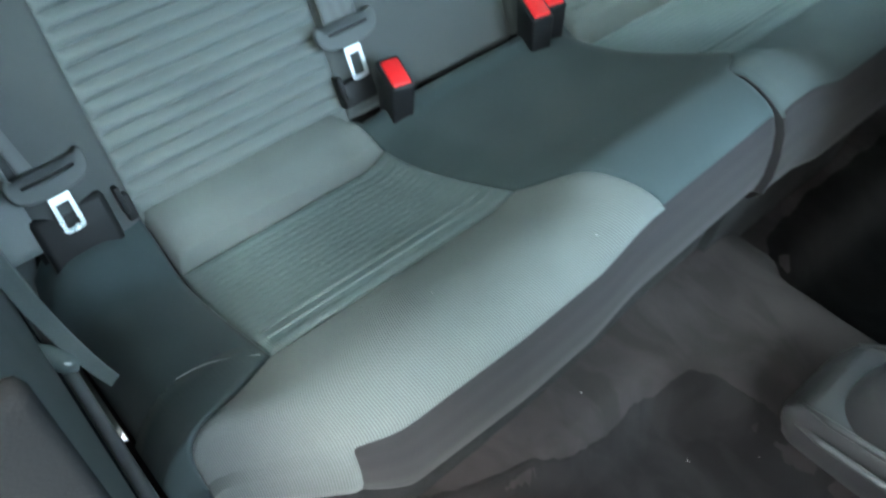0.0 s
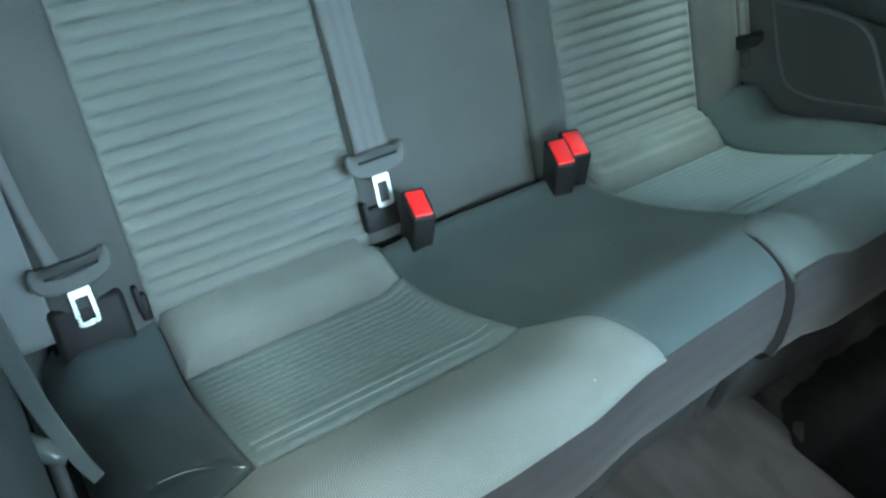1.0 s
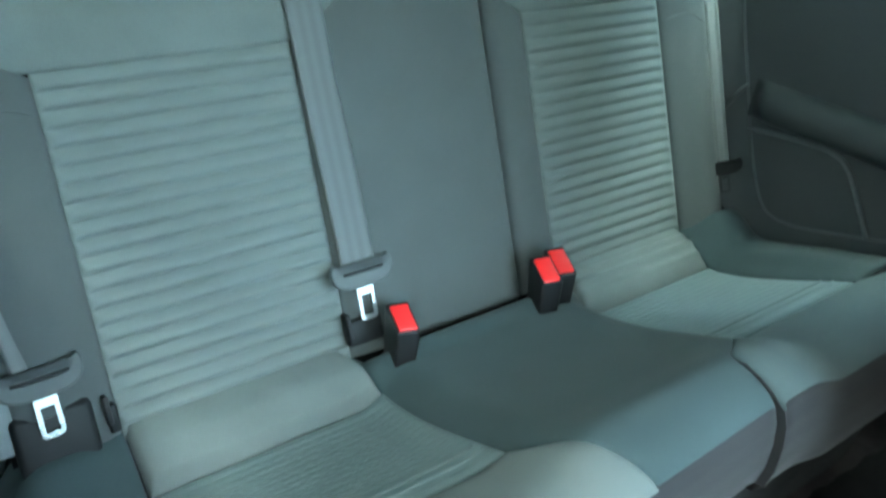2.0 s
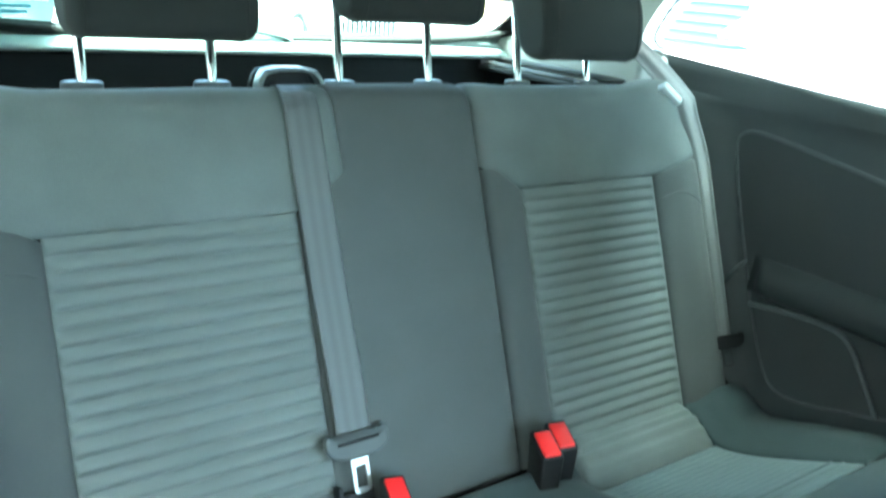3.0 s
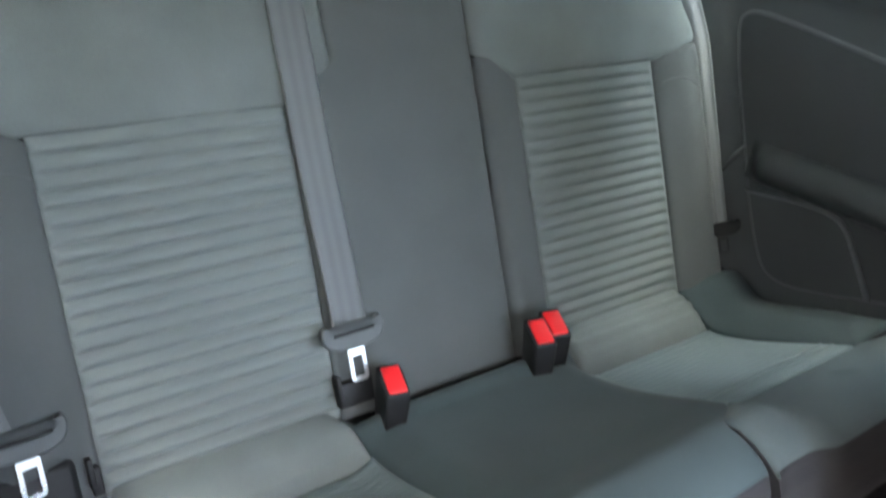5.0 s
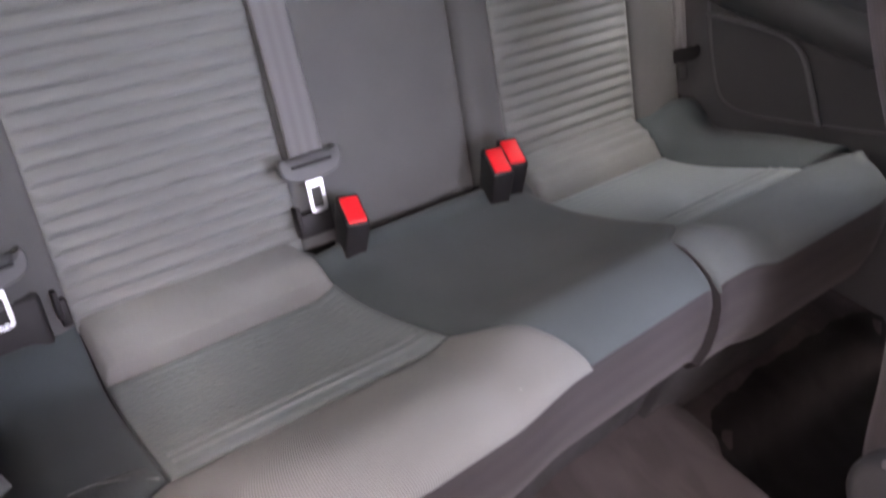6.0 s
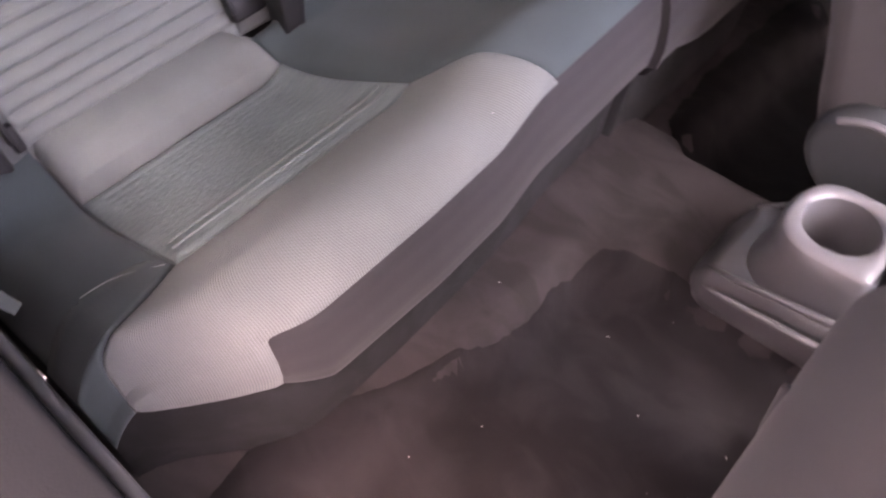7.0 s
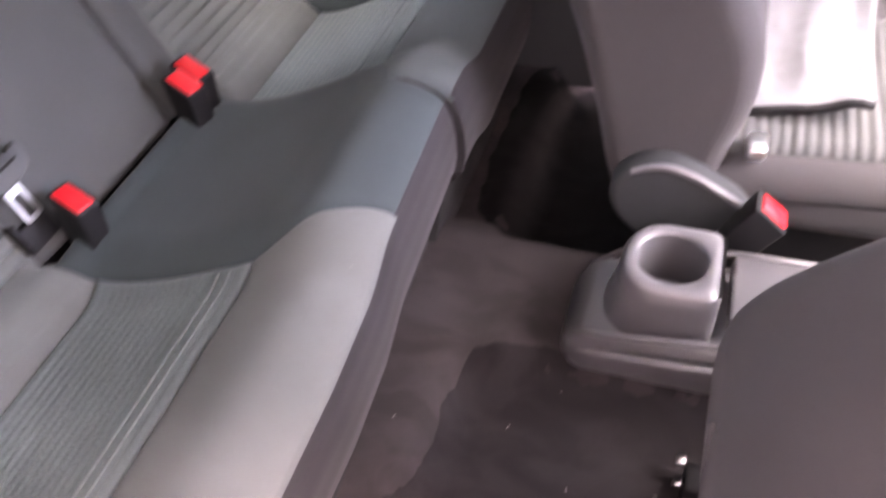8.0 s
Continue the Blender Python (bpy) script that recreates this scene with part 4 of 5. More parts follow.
def console_block():
    """The rounded cup housing, wider at its foot."""
    bm = bmesh.new()
    rings = []
    for z, gx, gy in ((0.050, 0.066, 0.078), (0.080, 0.0645, 0.070), (0.098, 0.063, 0.064), (0.120, 0.0615, 0.060), (0.140, 0.060, 0.058), (0.149, 0.054, 0.052)):
        poly = []
        for i in range(48):
            a = 2 * math.pi * i / 48
            e = 0.20 if math.sin(a) < 0 else 0.80
            cx, sy = math.cos(a), math.sin(a)
            px = math.copysign(abs(cx) ** e, cx) * gx
            py = math.copysign(abs(sy) ** e, sy) * (gy if sy > 0 else 0.058)
            poly.append(bm.verts.new((px, py, z)))
        rings.append(poly)
    for a, b in zip(rings, rings[1:]):
        for i in range(48):
            bm.faces.new((a[i], a[(i + 1) % 48], b[(i + 1) % 48], b[i]))
    return bm, rings[-1]


bm, rim = console_block()
part("housing", bm, M_CONS, console, "dark grey plastic housing")
bm = bmesh.new()
outer, lip, inner, low, bottom = [], [], [], [], []
for i in range(48):
    a = 2 * math.pi * i / 48
    e = 0.20 if math.sin(a) < 0 else 0.80
    cx, sy = math.cos(a), math.sin(a)
    ox, oy = math.copysign(abs(cx) ** e, cx) * 0.0565, math.copysign(abs(sy) ** e, sy) * 0.0545
    outer.append(bm.verts.new((ox, oy, 0.147)))
    lip.append(bm.verts.new((ox * 0.95, oy * 0.95, 0.1515)))
    inner.append(bm.verts.new((0.0420 * cx, 0.0420 * sy, 0.1525)))
    low.append(bm.verts.new((0.0398 * cx, 0.0398 * sy, 0.148)))
    bottom.append(bm.verts.new((0.034 * cx, 0.034 * sy, 0.075)))
for a, b in ((outer, lip), (lip, inner), (inner, low)):
    for i in range(48):
        bm.faces.new((a[i], a[(i + 1) % 48], b[(i + 1) % 48], b[i]))
bmesh.ops.delete(bm, geom=bottom, context="VERTS")
part("cup_rim", bm, M_CONST, console, "lighter grey plastic top plate")
bm = bmesh.new()
rings = [[bm.verts.new((r * math.cos(2 * math.pi * i / 48), r * math.sin(2 * math.pi * i / 48), z)) for i in range(48)] for r, z in ((0.0400, 0.1485), (0.037, 0.09), (0.035, 0.065))]
for a, b in zip(rings, rings[1:]):
    for i in range(48):
        bm.faces.new((a[i], a[(i + 1) % 48], b[(i + 1) % 48], b[i]))
bm.faces.new(rings[-1])
part("cup_well", bm, M_CONS, console, "deep dark cup well")
BASE_TOP = [(-0.58, 0.120), (-0.06, 0.104), (0.03, 0.088), (0.07, 0.078), (0.098, 0.062), (0.118, 0.030)]
prof = chaikin([(-0.080, -0.02), (0.080, -0.02), (0.081, 0.058), (0.075, 0.080), (0.064, 0.086), (-0.064, 0.086), (-0.075, 0.080), (-0.081, 0.058)], 2)


def base_point(s, a, b):
    y = s - 0.224
    return Vector((a * (1 - 0.16 * smooth01((y - 0.05) / 0.07)) - 0.002, y, b * interp(BASE_TOP, y) / 0.086 if b > 0 else b))


bm = swept(prof, 0.34, 0.030, base_point, 6)
part("base", bm, M_CONS, console, "dark grey plastic base sloping down to the rear")
for sg in (-1, 1):
    part("rail", tube([(sg * 0.070 - 0.002, 0.092, 0.040), (sg * 0.080 - 0.002, 0.060, 0.052), (sg * 0.082 - 0.002, -0.057, 0.064), (sg * 0.082 - 0.002, -0.30, 0.070)], [0.0015, 0.0042, 0.0045, 0.0045], 10), M_CONST, console, "raised moulding along the side")
    part("ledge", tube([(sg * 0.058 - 0.002, 0.098, 0.060), (sg * 0.072 - 0.002, 0.060, 0.079), (sg * 0.075 - 0.002, -0.058, 0.101), (sg * 0.075 - 0.002, -0.30, 0.107)], [0.002, 0.0042, 0.0045, 0.0045], 10), M_CONS, console, "moulded ledge")
part("trim_plate", box((-0.052, -0.50, 0.100), (0.052, -0.070, 0.122), 0.006, 3), M_CONS, console, "dark grey tray surround")

# ---------------------------------------------------------------- front seats


def seat_uv(bm):
    uvl = bm.loops.layers.uv.verify()
    for f in bm.faces:
        for lp in f.loops:
            lp[uvl].uv = (lp.vert.co.x, lp.vert.co.z + lp.vert.co.y * 0.6)
    return bm


far_seat = thing("front_seat", "upright front seat in dark cloth with a plastic recliner cover", "car seat", "front seats")
prof = chaikin([(-0.80, 0.225), (-0.67, 0.19), (-0.650, 0.25), (-0.635, 0.33), (-0.600, 0.455), (-0.555, 0.555), (-0.49, 0.65), (-0.44, 0.75), (-0.43, 0.83), (-0.48, 0.87), (-0.55, 0.84), (-0.62, 0.74), (-0.70, 0.62), (-0.775, 0.52), (-0.815, 0.44), (-0.818, 0.36), (-0.795, 0.28)], 3)
part("backrest", seat_uv(swept(prof, 0.235, 0.032, lambda s, a, b: Vector((0.375 + s, a, b)), 6)), M_FRONT, far_seat, "dark grey cloth backrest")
prof = chaikin([(-1.30, 0.20), (-0.74, 0.17), (-0.72, 0.26), (-0.80, 0.285), (-1.05, 0.300), (-1.28, 0.335), (-1.34, 0.30)], 3)
part("seat_base", seat_uv(swept(prof, 0.235, 0.04, lambda s, a, b: Vector((0.375 + s, a, b)), 6)), M_FRONT, far_seat, "dark grey cloth seat cushion")


def far_ribs(s, t):
    x, y = 0.175 + 0.33 * s, -0.80 - 0.42 * t
    e = min(s, 1 - s) * 0.33
    z = 0.284 + 0.030 * t + 0.010 * smooth01(e / 0.03)
    z += 0.004 * abs(math.sin(math.pi * y / 0.0145)) ** 0.7
    return Vector((x, y, z))


part("ribbed_panel", sheet(far_ribs, [i / 16 for i in range(17)][::-1], [i / 150 for i in range(151)], lambda s, t: far_ribs(s, t) - Vector((0, 0, 0.03))), M_FRIB, far_seat, "grey cloth insert with cross ribs")
prof = chaikin([(-0.845, 0.180), (-0.72, 0.165), (-0.672, 0.205), (-0.660, 0.255), (-0.690, 0.293), (-0.735, 0.302), (-0.775, 0.285), (-0.845, 0.240)], 3)
part("recliner_cover", swept(prof, 0.022, 0.012, lambda s, a, b: Vector((0.128 + s, a, b)), 4), M_TRIM, far_seat, "dark plastic recliner cover")
pts = [(0.106, y, z) for y, z in ((-0.690, 0.286), (-0.712, 0.297), (-0.735, 0.301), (-0.775, 0.286), (-0.835, 0.250))]
part("recliner_strip", tube(chaikin(pts, 2, False), 0.0042, 8), M_CONST, far_seat, "pale grey edge strip of the recliner cover")
part("tilt_latch", box((0.150, -0.842, 0.290), (0.188, -0.818, 0.310), 0.006, 3), M_STEEL, far_seat, "bright tilt latch")
part("seat_rail", box((0.18, -1.25, 0.03), (0.22, -0.72, 0.07), 0.006), M_BLACK, far_seat, "black seat rail")
part("seat_rail", box((0.53, -1.25, 0.03), (0.57, -0.72, 0.07), 0.006), M_BLACK, far_seat, "black seat rail")
part("under_frame", box((0.17, -1.24, 0.065), (0.58, -0.76, 0.19), 0.01), M_BLACK, far_seat, "black frame below the cushion")

buckle("belt_buckle", "black front seat belt buckle with a red button beside the console", [((0.100, -0.805, 0.160), (0.092, -0.858, 0.268), 90)])

near_seat = thing("front_seat", "front seat tipped forward in dark cloth with its rear face showing", "car seat", "front seats")
prof = chaikin([(-1.25, 0.10), (-0.835, 0.09), (-0.815, 0.20), (-0.800, 0.33), (-0.812, 0.40), (-0.905, 0.50), (-1.08, 0.66), (-1.28, 0.80), (-1.38, 0.80), (-1.40, 0.72), (-1.22, 0.54), (-1.10, 0.42), (-1.20, 0.36), (-1.30, 0.30)], 3)
part("backrest", seat_uv(swept(prof, 0.235, 0.05, lambda s, a, b: Vector((-0.375 + s, a, b)), 7)), M_FRONT, near_seat, "dark grey cloth backrest tipped forward")
part("edge_piping", tube(chaikin([(-0.30, -0.826, 0.20), (-0.30, -0.806, 0.30), (-0.28, -0.803, 0.36)], 2, False), 0.004, 8), M_FRONT, near_seat)
for x in (-0.55, -0.152):
    part("seat_rail", box((x - 0.02, -1.30, 0.015), (x + 0.02, -0.812, 0.055), 0.006), M_BLACK, near_seat, "black seat rail")
part("rail_stop", box((-0.139, -0.812, 0.046), (-0.125, -0.802, 0.056), 0.002), M_STEEL, near_seat, "bright metal rail stop")
part("rail_bolt", tube([(-0.163, -0.812, 0.048), (-0.163, -0.800, 0.048)], 0.0032, 10), M_STEEL, near_seat, "bright bolt")

paper = thing("paper_mat", "white protective paper sheet lying on the front seat", "paper sheet")


def crumple(s, t):
    x, y = 0.236 + 0.225 * s, -0.815 - 0.140 * t
    z = 0.308 + 0.03 * t + 0.05 * s * s + 0.010 * noise.noise((s * 3, t * 3, 1.0)) + 0.003 * abs(noise.noise((s * 8, t * 8, 4.0)))
    return Vector((x, y, z))


part("sheet", sheet(crumple, [i / 30 for i in range(31)][::-1], [i / 30 for i in range(31)], lambda s, t: crumple(s, t) - Vector((0, 0, 0.003))), M_PAPER, paper)
part("front_edge", tube([crumple(0.0, t / 10) + Vector((-0.002, 0, -0.004)) for t in range(11)], 0.006, 8), M_BLACK, paper, "black edge of a folder below the sheet")

# ---------------------------------------------------------------- side trim, pillars and windows
SILL = 0.785


def wall_x(z):
    """The inner face of the greenhouse, leaning inwards above the sill."""
    return 0.70 - 0.36 * max(0.0, z - 0.80) if z > 0.78 else 0.70


SILL_LINE = [(-0.62, 0.766), (-0.15, 0.805), (-0.02, 0.813), (0.085, 0.822), (0.20, 0.831), (0.34, 0.842)]
WINDOW = chaikin([(0.366, 0.846), (0.376, 0.868), (0.304, 0.944), (0.200, 1.022), (0.115, 1.057), (0.02, 1.076), (-0.08, 1.086), (-0.30, 1.095), (-0.60, 1.090), (-0.64, 1.06), (-0.64, 0.76)] + SILL_LINE, 2)


def ring_between(inner, outer_fn, place):
    """Faces from a closed outline to an outer one that outer_fn gives point by point."""
    bm = bmesh.new()
    uvl = bm.loops.layers.uv.new("UVMap")
    n = len(inner)
    steps = 6
    rows = []
    for k in range(steps + 1):
        f = k / steps
        row = []
        for a, b in inner:
            oa, ob = outer_fn(a, b)
            row.append(bm.verts.new(place(a + (oa - a) * f, b + (ob - b) * f, f)))
        rows.append(row)
    for a, b in zip(rows, rows[1:]):
        for i in range(n):
            fc = bm.faces.new((a[i], a[(i + 1) % n], b[(i + 1) % n], b[i]))
            for lp in fc.loops:
                lp[uvl].uv = (lp.vert.co.y, lp.vert.co.z)
    bmesh.ops.recalc_face_normals(bm, faces=bm.faces)
    return bm, rows


def to_rect(lo, hi, mid):
    def f(a, b):
        da, db = a - mid[0], b - mid[1]
        ka = ((hi[0] if da > 0 else lo[0]) - mid[0]) / da if abs(da) > 1e-9 else 1e9
        kb = ((hi[1] if db > 0 else lo[1]) - mid[1]) / db if abs(db) > 1e-9 else 1e9
        k = min(ka, kb)
        return mid[0] + da * k, mid[1] + db * k
    return f


def side(sg, name, ahead):
    """One side of the cabin: quarter window with its pillar trim, and the trim panel below the sill."""
    w = thing(name, "dark plastic quarter trim with a grey cloth pillar and a fixed side window", "side wall", "", "structure")

    def place(a, b, f):
        x = wall_x(b)
        return Vector((sg * (x - 0.012 * smooth01(f * 4)), a, b))
    win = [(a if a > -0.1 else -0.1 + (a + 0.1) * (-0.1 - ahead) / 0.60, b) for a, b in WINDOW]
    bm, rows = ring_between(win, to_rect((ahead, SILL - 0.015), (0.80, 1.14), (-0.1, 0.93)), place)
    bm.faces.index_update()
    low = [f for f in bm.faces if f.calc_center_median().z < interp(SILL_LINE, f.calc_center_median().y) + 0.004 and f.calc_center_median().y < 0.42]
    lower = bm.copy()
    lower.faces.index_update()
    keep = {f.index for f in low}
    lower.faces.ensure_lookup_table()
    bmesh.ops.delete(bm, geom=low, context="FACES")
    bmesh.ops.delete(lower, geom=[f for f in lower.faces if f.index not in keep], context="FACES")
    part("pillar", bm, M_PILLAR, w, "grey cloth pillar trim")
    part("sill_trim", lower, M_QUART, w, "dark plastic strip below the window")
    bm = bmesh.new()
    a = [bm.verts.new((sg * wall_x(q[1]), q[0], q[1])) for q in win]
    b = [bm.verts.new((sg * (wall_x(q[1]) + 0.045), q[0] + (0.012 if q[0] > 0 else -0.012), q[1] + (-0.012 if q[1] < 0.9 else 0.012))) for q in win]
    n = len(a)
    for i in range(n):
        bm.faces.new((a[i], a[(i + 1) % n], b[(i + 1) % n], b[i]))
    part("reveal", bm, M_REVEAL, w, "pale window reveal")
    bm = bmesh.new()
    bm.faces.new([bm.verts.new((sg * (wall_x(q[1]) + 0.040), q[0], q[1])) for q in inset(win[::-1], -0.02)])
    g = part("pane", bm, M_TINT, w, "tinted side window pane", smooth=False)
    part("seal", closed_tube([(sg * (wall_x(q[1]) + 0.036), q[0], q[1]) for q in win], 0.0022, 8), M_RUBBER, w, "black rubber seal")
    # panel below the sill, meeting the backrest in a soft corner

    def panel_x(y, z):
        x = 0.655 + 0.030 * smooth01((z - 0.30) / 0.45)
        x += 0.012 * smooth01((z - 0.62) / 0.12) * smooth01((0.772 - z) / 0.02)
        corner = smooth01((y - (-0.03 + (z - 0.30) * 0.36)) / 0.10)
        x -= 0.055 * corner * smooth01((0.80 - z) / 0.12)
        shelf = smooth01((SILL - z) / 0.018)
        return x + 0.02 * (1 - shelf)
    ys = [ahead + (0.40 - ahead) * i / 90 for i in range(91)]
    zs = [0.02 + (SILL - 0.02) * i / 60 for i in range(61)]
    bm = sheet(lambda y, z: Vector((sg * panel_x(y, z), y, z)), ys if sg < 0 else ys[::-1], zs, lambda y, z: Vector((sg * 0.72, y, z)))
    part("quarter_panel", bm, M_QUART, w, "dark grey plastic quarter panel")
    return w, panel_x


wall_far, far_x = side(1, "wall_east", -0.70)
wall_near, near_x = side(-1, "wall_west", -0.60)

# inset armrest and pocket of the far panel
inset_line = chaikin([(0.118, 0.700), (0.108, 0.718), (0.080, 0.724), (0.0, 0.714), (-0.172, 0.686), (-0.30, 0.665), (-0.60, 0.615), (-0.655, 0.56), (-0.65, 0.46), (-0.58, 0.43), (-0.332, 0.345), (-0.20, 0.303), (-0.135, 0.285), (-0.088, 0.283), (-0.058, 0.305), (-0.012, 0.395), (0.029, 0.491), (0.072, 0.586), (0.095, 0.645)], 2)
part("inset_edge", closed_tube([(far_x(a, b) + 0.001, a, b) for a, b in inset_line], 0.0052, 10), M_TRIML, wall_far, "moulded edge round the inset panel")
bm = bmesh.new()
mid = (-0.28, 0.50)
rows = []
for k in range(9):
    f = 1 - k / 8
    rows.append([bm.verts.new((far_x(mid[0] + (a - mid[0]) * f, mid[1] + (b - mid[1]) * f) - 0.003, mid[0] + (a - mid[0]) * f, mid[1] + (b - mid[1]) * f)) for a, b in inset_line])
n = len(inset_line)
for a, b in zip(rows, rows[1:-1]):
    for i in range(n):
        bm.faces.new((a[i], a[(i + 1) % n], b[(i + 1) % n], b[i]))
bm.faces.new(rows[-2])
bmesh.ops.delete(bm, geom=rows[-1], context="VERTS")
bmesh.ops.recalc_face_normals(bm, faces=bm.faces)
part("inset_panel", bm, M_POCKET, wall_far, "dark felt inset panel")


def arm(y, k):
    th = math.pi * k
    z = 0.478 + 0.004 * (y + 0.2) - 0.034 * math.cos(math.pi - th) * -1.0 * -1.0
    out = 0.040 * math.sin(th) * smooth01((0.015 - y) / 0.05)
    return Vector((far_x(y, z) - 0.004 - out, y, z))


part("armrest", sheet(arm, [-0.62 + 0.635 * i / 50 for i in range(51)][::-1], [i / 14 for i in range(15)]), M_TRIM, wall_far, "moulded armrest ridge")
arc = chaikin([(0.0, 0.424), (-0.073, 0.435), (-0.150, 0.441), (-0.190, 0.432), (-0.222, 0.390), (-0.252, 0.345), (-0.266, 0.324)], 3, False)
part("pocket_edge", tube([(far_x(a, b) - 0.010, a, b) for a, b in arc], 0.005, 8), M_TRIML, wall_far, "pale rounded edge of the side pocket")
part("trim_fillet", tube([(far_x(0.056, 0.442) - 0.002, 0.056, 0.442), (far_x(0.044, 0.476) - 0.003, 0.044, 0.476), (far_x(0.030, 0.497) - 0.001, 0.030, 0.497)], [0.003, 0.006, 0.004], 8), M_TRIML, wall_far, "short pale moulding beside the belt")

# belt anchor rod and slider on the near sill
rod = thing("belt_rod", "dark steel belt rod running along the near sill", "belt rod")
part("bar", tube([(-0.642, -0.08, 0.330), (-0.645, -0.14, 0.300), (-0.646, -0.30, 0.292), (-0.648, -0.62, 0.290)], 0.0065, 12), M_CONS, rod)
slider = thing("belt_slider", "glossy grey plastic belt loop round the sill rod", "belt anchor")
part("frame_bar", tube(chaikin([(-0.652, -0.190, 0.314), (-0.664, -0.168, 0.327), (-0.667, -0.110, 0.366), (-0.668, 0.010, 0.448)], 2, False), [0.0090 - 0.003 * min(1.0, i / 8) for i in range(16)], 12), M_SATIN, slider, "glossy grey frame bar")
plate = chaikin([(-0.616, -0.230, 0.287), (-0.624, -0.212, 0.297), (-0.636, -0.174, 0.325), (-0.645, -0.130, 0.354), (-0.658, 0.010, 0.452)], 2, False)
part("frame_plate", ribbon([(p, (0.92, 0.25, 0.30), (-0.15, -0.55, 0.82)) for p in plate], (0.013, 0.023), 0.0055), M_SATIN, slider, "glossy grey loop plate ending in a blunt tip")
part("bridge", tube([(-0.662, -0.172, 0.324), (-0.657, -0.182, 0.318), (-0.650, -0.190, 0.312), (-0.641, -0.199, 0.305), (-0.634, -0.204, 0.302)], [0.006, 0.0105, 0.0125, 0.0105, 0.006], 14), M_SATIN, slider, "glossy rounded bridge")


def pad_point(u, v, sink=0.0):
    """The fixed pad that closes the gap between the near backrest and the side wall."""
    k = (-u - 0.596) / 0.062
    d = 0.016 - 0.030 * max(0.0, k - 0.45) ** 2 - 0.05 * max(0.0, 0.03 - v) - sink
    return back_point(u, v, d)


part("corner_pad", sheet(pad_point, [-0.658 + 0.062 * i / 14 for i in range(15)], [-0.02 + 0.50 * i / 40 for i in range(41)], lambda u, v: pad_point(u, v, 0.03)), M_PAD, wall_near, "light grey pad beside the backrest")
part("jamb_cover", box((-0.722, -0.614, 0.02), (-0.6540, -0.602, 0.76), 0.004, 2), M_COVER, wall_near, "black cover on the door jamb")
part("sill_cover", box((-0.668, -0.60, 0.02), (-0.6535, -0.06, 0.300), 0.004, 2), M_COVER, wall_near, "black lower sill cover")
# sill and door frame of the open near door
bm = box((-0.74, -1.98, -0.02), (-0.655, -0.618, 0.10), 0.015, 3)
tagged(part("sill", bm, M_COVER), "dark plastic door sill", "door sill", "", "structure")

# roof, rear end
bm = sheet(lambda x, y: Vector((x, y, 1.145 - 0.06 * (abs(x) / 0.62) ** 4 - 0.05 * max(0, (y - 0.25) / 0.4) ** 2)), [-0.64 + 1.28 * i / 40 for i in range(41)], [-1.40 + 2.00 * i / 50 for i in range(51)][::-1])
tagged(part("ceiling", bm, M_ROOF), "pale grey cloth headliner", "headliner", "", "structure")
bm = box((-0.80, -1.40, 1.16), (0.76, 0.62, 1.18), 0.01, 2)
tagged(part("roof", bm, M_PAINTS), "painted steel roof skin", "roof", "", "structure")

tailgate = thing("tailgate", "closed tailgate with dark lower trim and a rear window", "tailgate", "", "structure")
REAR = chaikin([(-0.545, 0.813), (0.545, 0.813), (0.606, 0.875), (0.622, 0.955), (0.588, 1.045), (0.50, 1.064), (-0.50, 1.064), (-0.588, 1.045), (-0.622, 0.955), (-0.606, 0.875)], 3)
HATCH = chaikin([(-0.61, 0.805), (0.61, 0.805), (0.645, 0.90), (0.638, 1.02), (0.57, 1.085), (-0.57, 1.085), (-0.638, 1.02), (-0.645, 0.90)], 3)


def rear_y(z):
    return 0.755 - 0.72 * (z - 0.81)


bm, rows = ring_between(REAR, to_rect((-0.72, 0.78), (0.72, 1.13), (0.0, 0.95)), lambda a, b, f: Vector((a, rear_y(b) - 0.012 * smooth01(f * 3), b)))
part("window_frame", bm, M_TRIML, tailgate, "grey plastic window surround")
part("seal", closed_tube([(a, rear_y(b) - 0.008, b) for a, b in REAR], 0.0055, 10), M_RUBBER, tailgate, "black rubber seal")
part("hatch_seal", closed_tube([(a, rear_y(b) - 0.022, b) for a, b in HATCH], 0.0085, 10), M_RUBBER, tailgate, "thick black rubber seal round the tailgate")
bm = bmesh.new()
bm.faces.new([bm.verts.new((a, rear_y(b) + 0.012, b)) for a, b in REAR])
g = part("pane", bm, M_TINT, tailgate, "tinted rear window pane", smooth=False)
part("trim_ledge", swept(chaikin([(0.700, 0.776), (0.785, 0.776), (0.790, 0.812), (0.770, 0.820), (0.712, 0.795), (0.700, 0.788)], 2), 0.66, 0.010, lambda s, a, b: Vector((s - 0.04, a, b)), 3), M_LEDGE, tailgate, "pale trim ledge below the rear window")
prof = chaikin([(-0.345, 0.80), (0.075, 0.80), (0.066, 0.812), (0.035, 0.832), (-0.015, 0.858), (-0.06, 0.864), (-0.30, 0.864), (-0.335, 0.845)], 2)
part("wiper_cover", swept(prof, 0.022, 0.008, lambda s, a, b: Vector((a, 0.742 + s, b)), 3), M_LEDGE, tailgate, "moulded wiper motor cover")
part("inner_panel", box((-0.70, 0.755, 0.10), (0.70, 0.785, 0.775), 0.006), M_BOOT, tailgate, "dark lower tailgate trim")
boot = thing("boot_lining", "dark carpet lining of the empty boot", "boot lining", "", "structure")
part("floor_panel", box((-0.70, 0.15, 0.06), (0.70, 0.76, 0.10), 0.005), M_BOOT, boot)
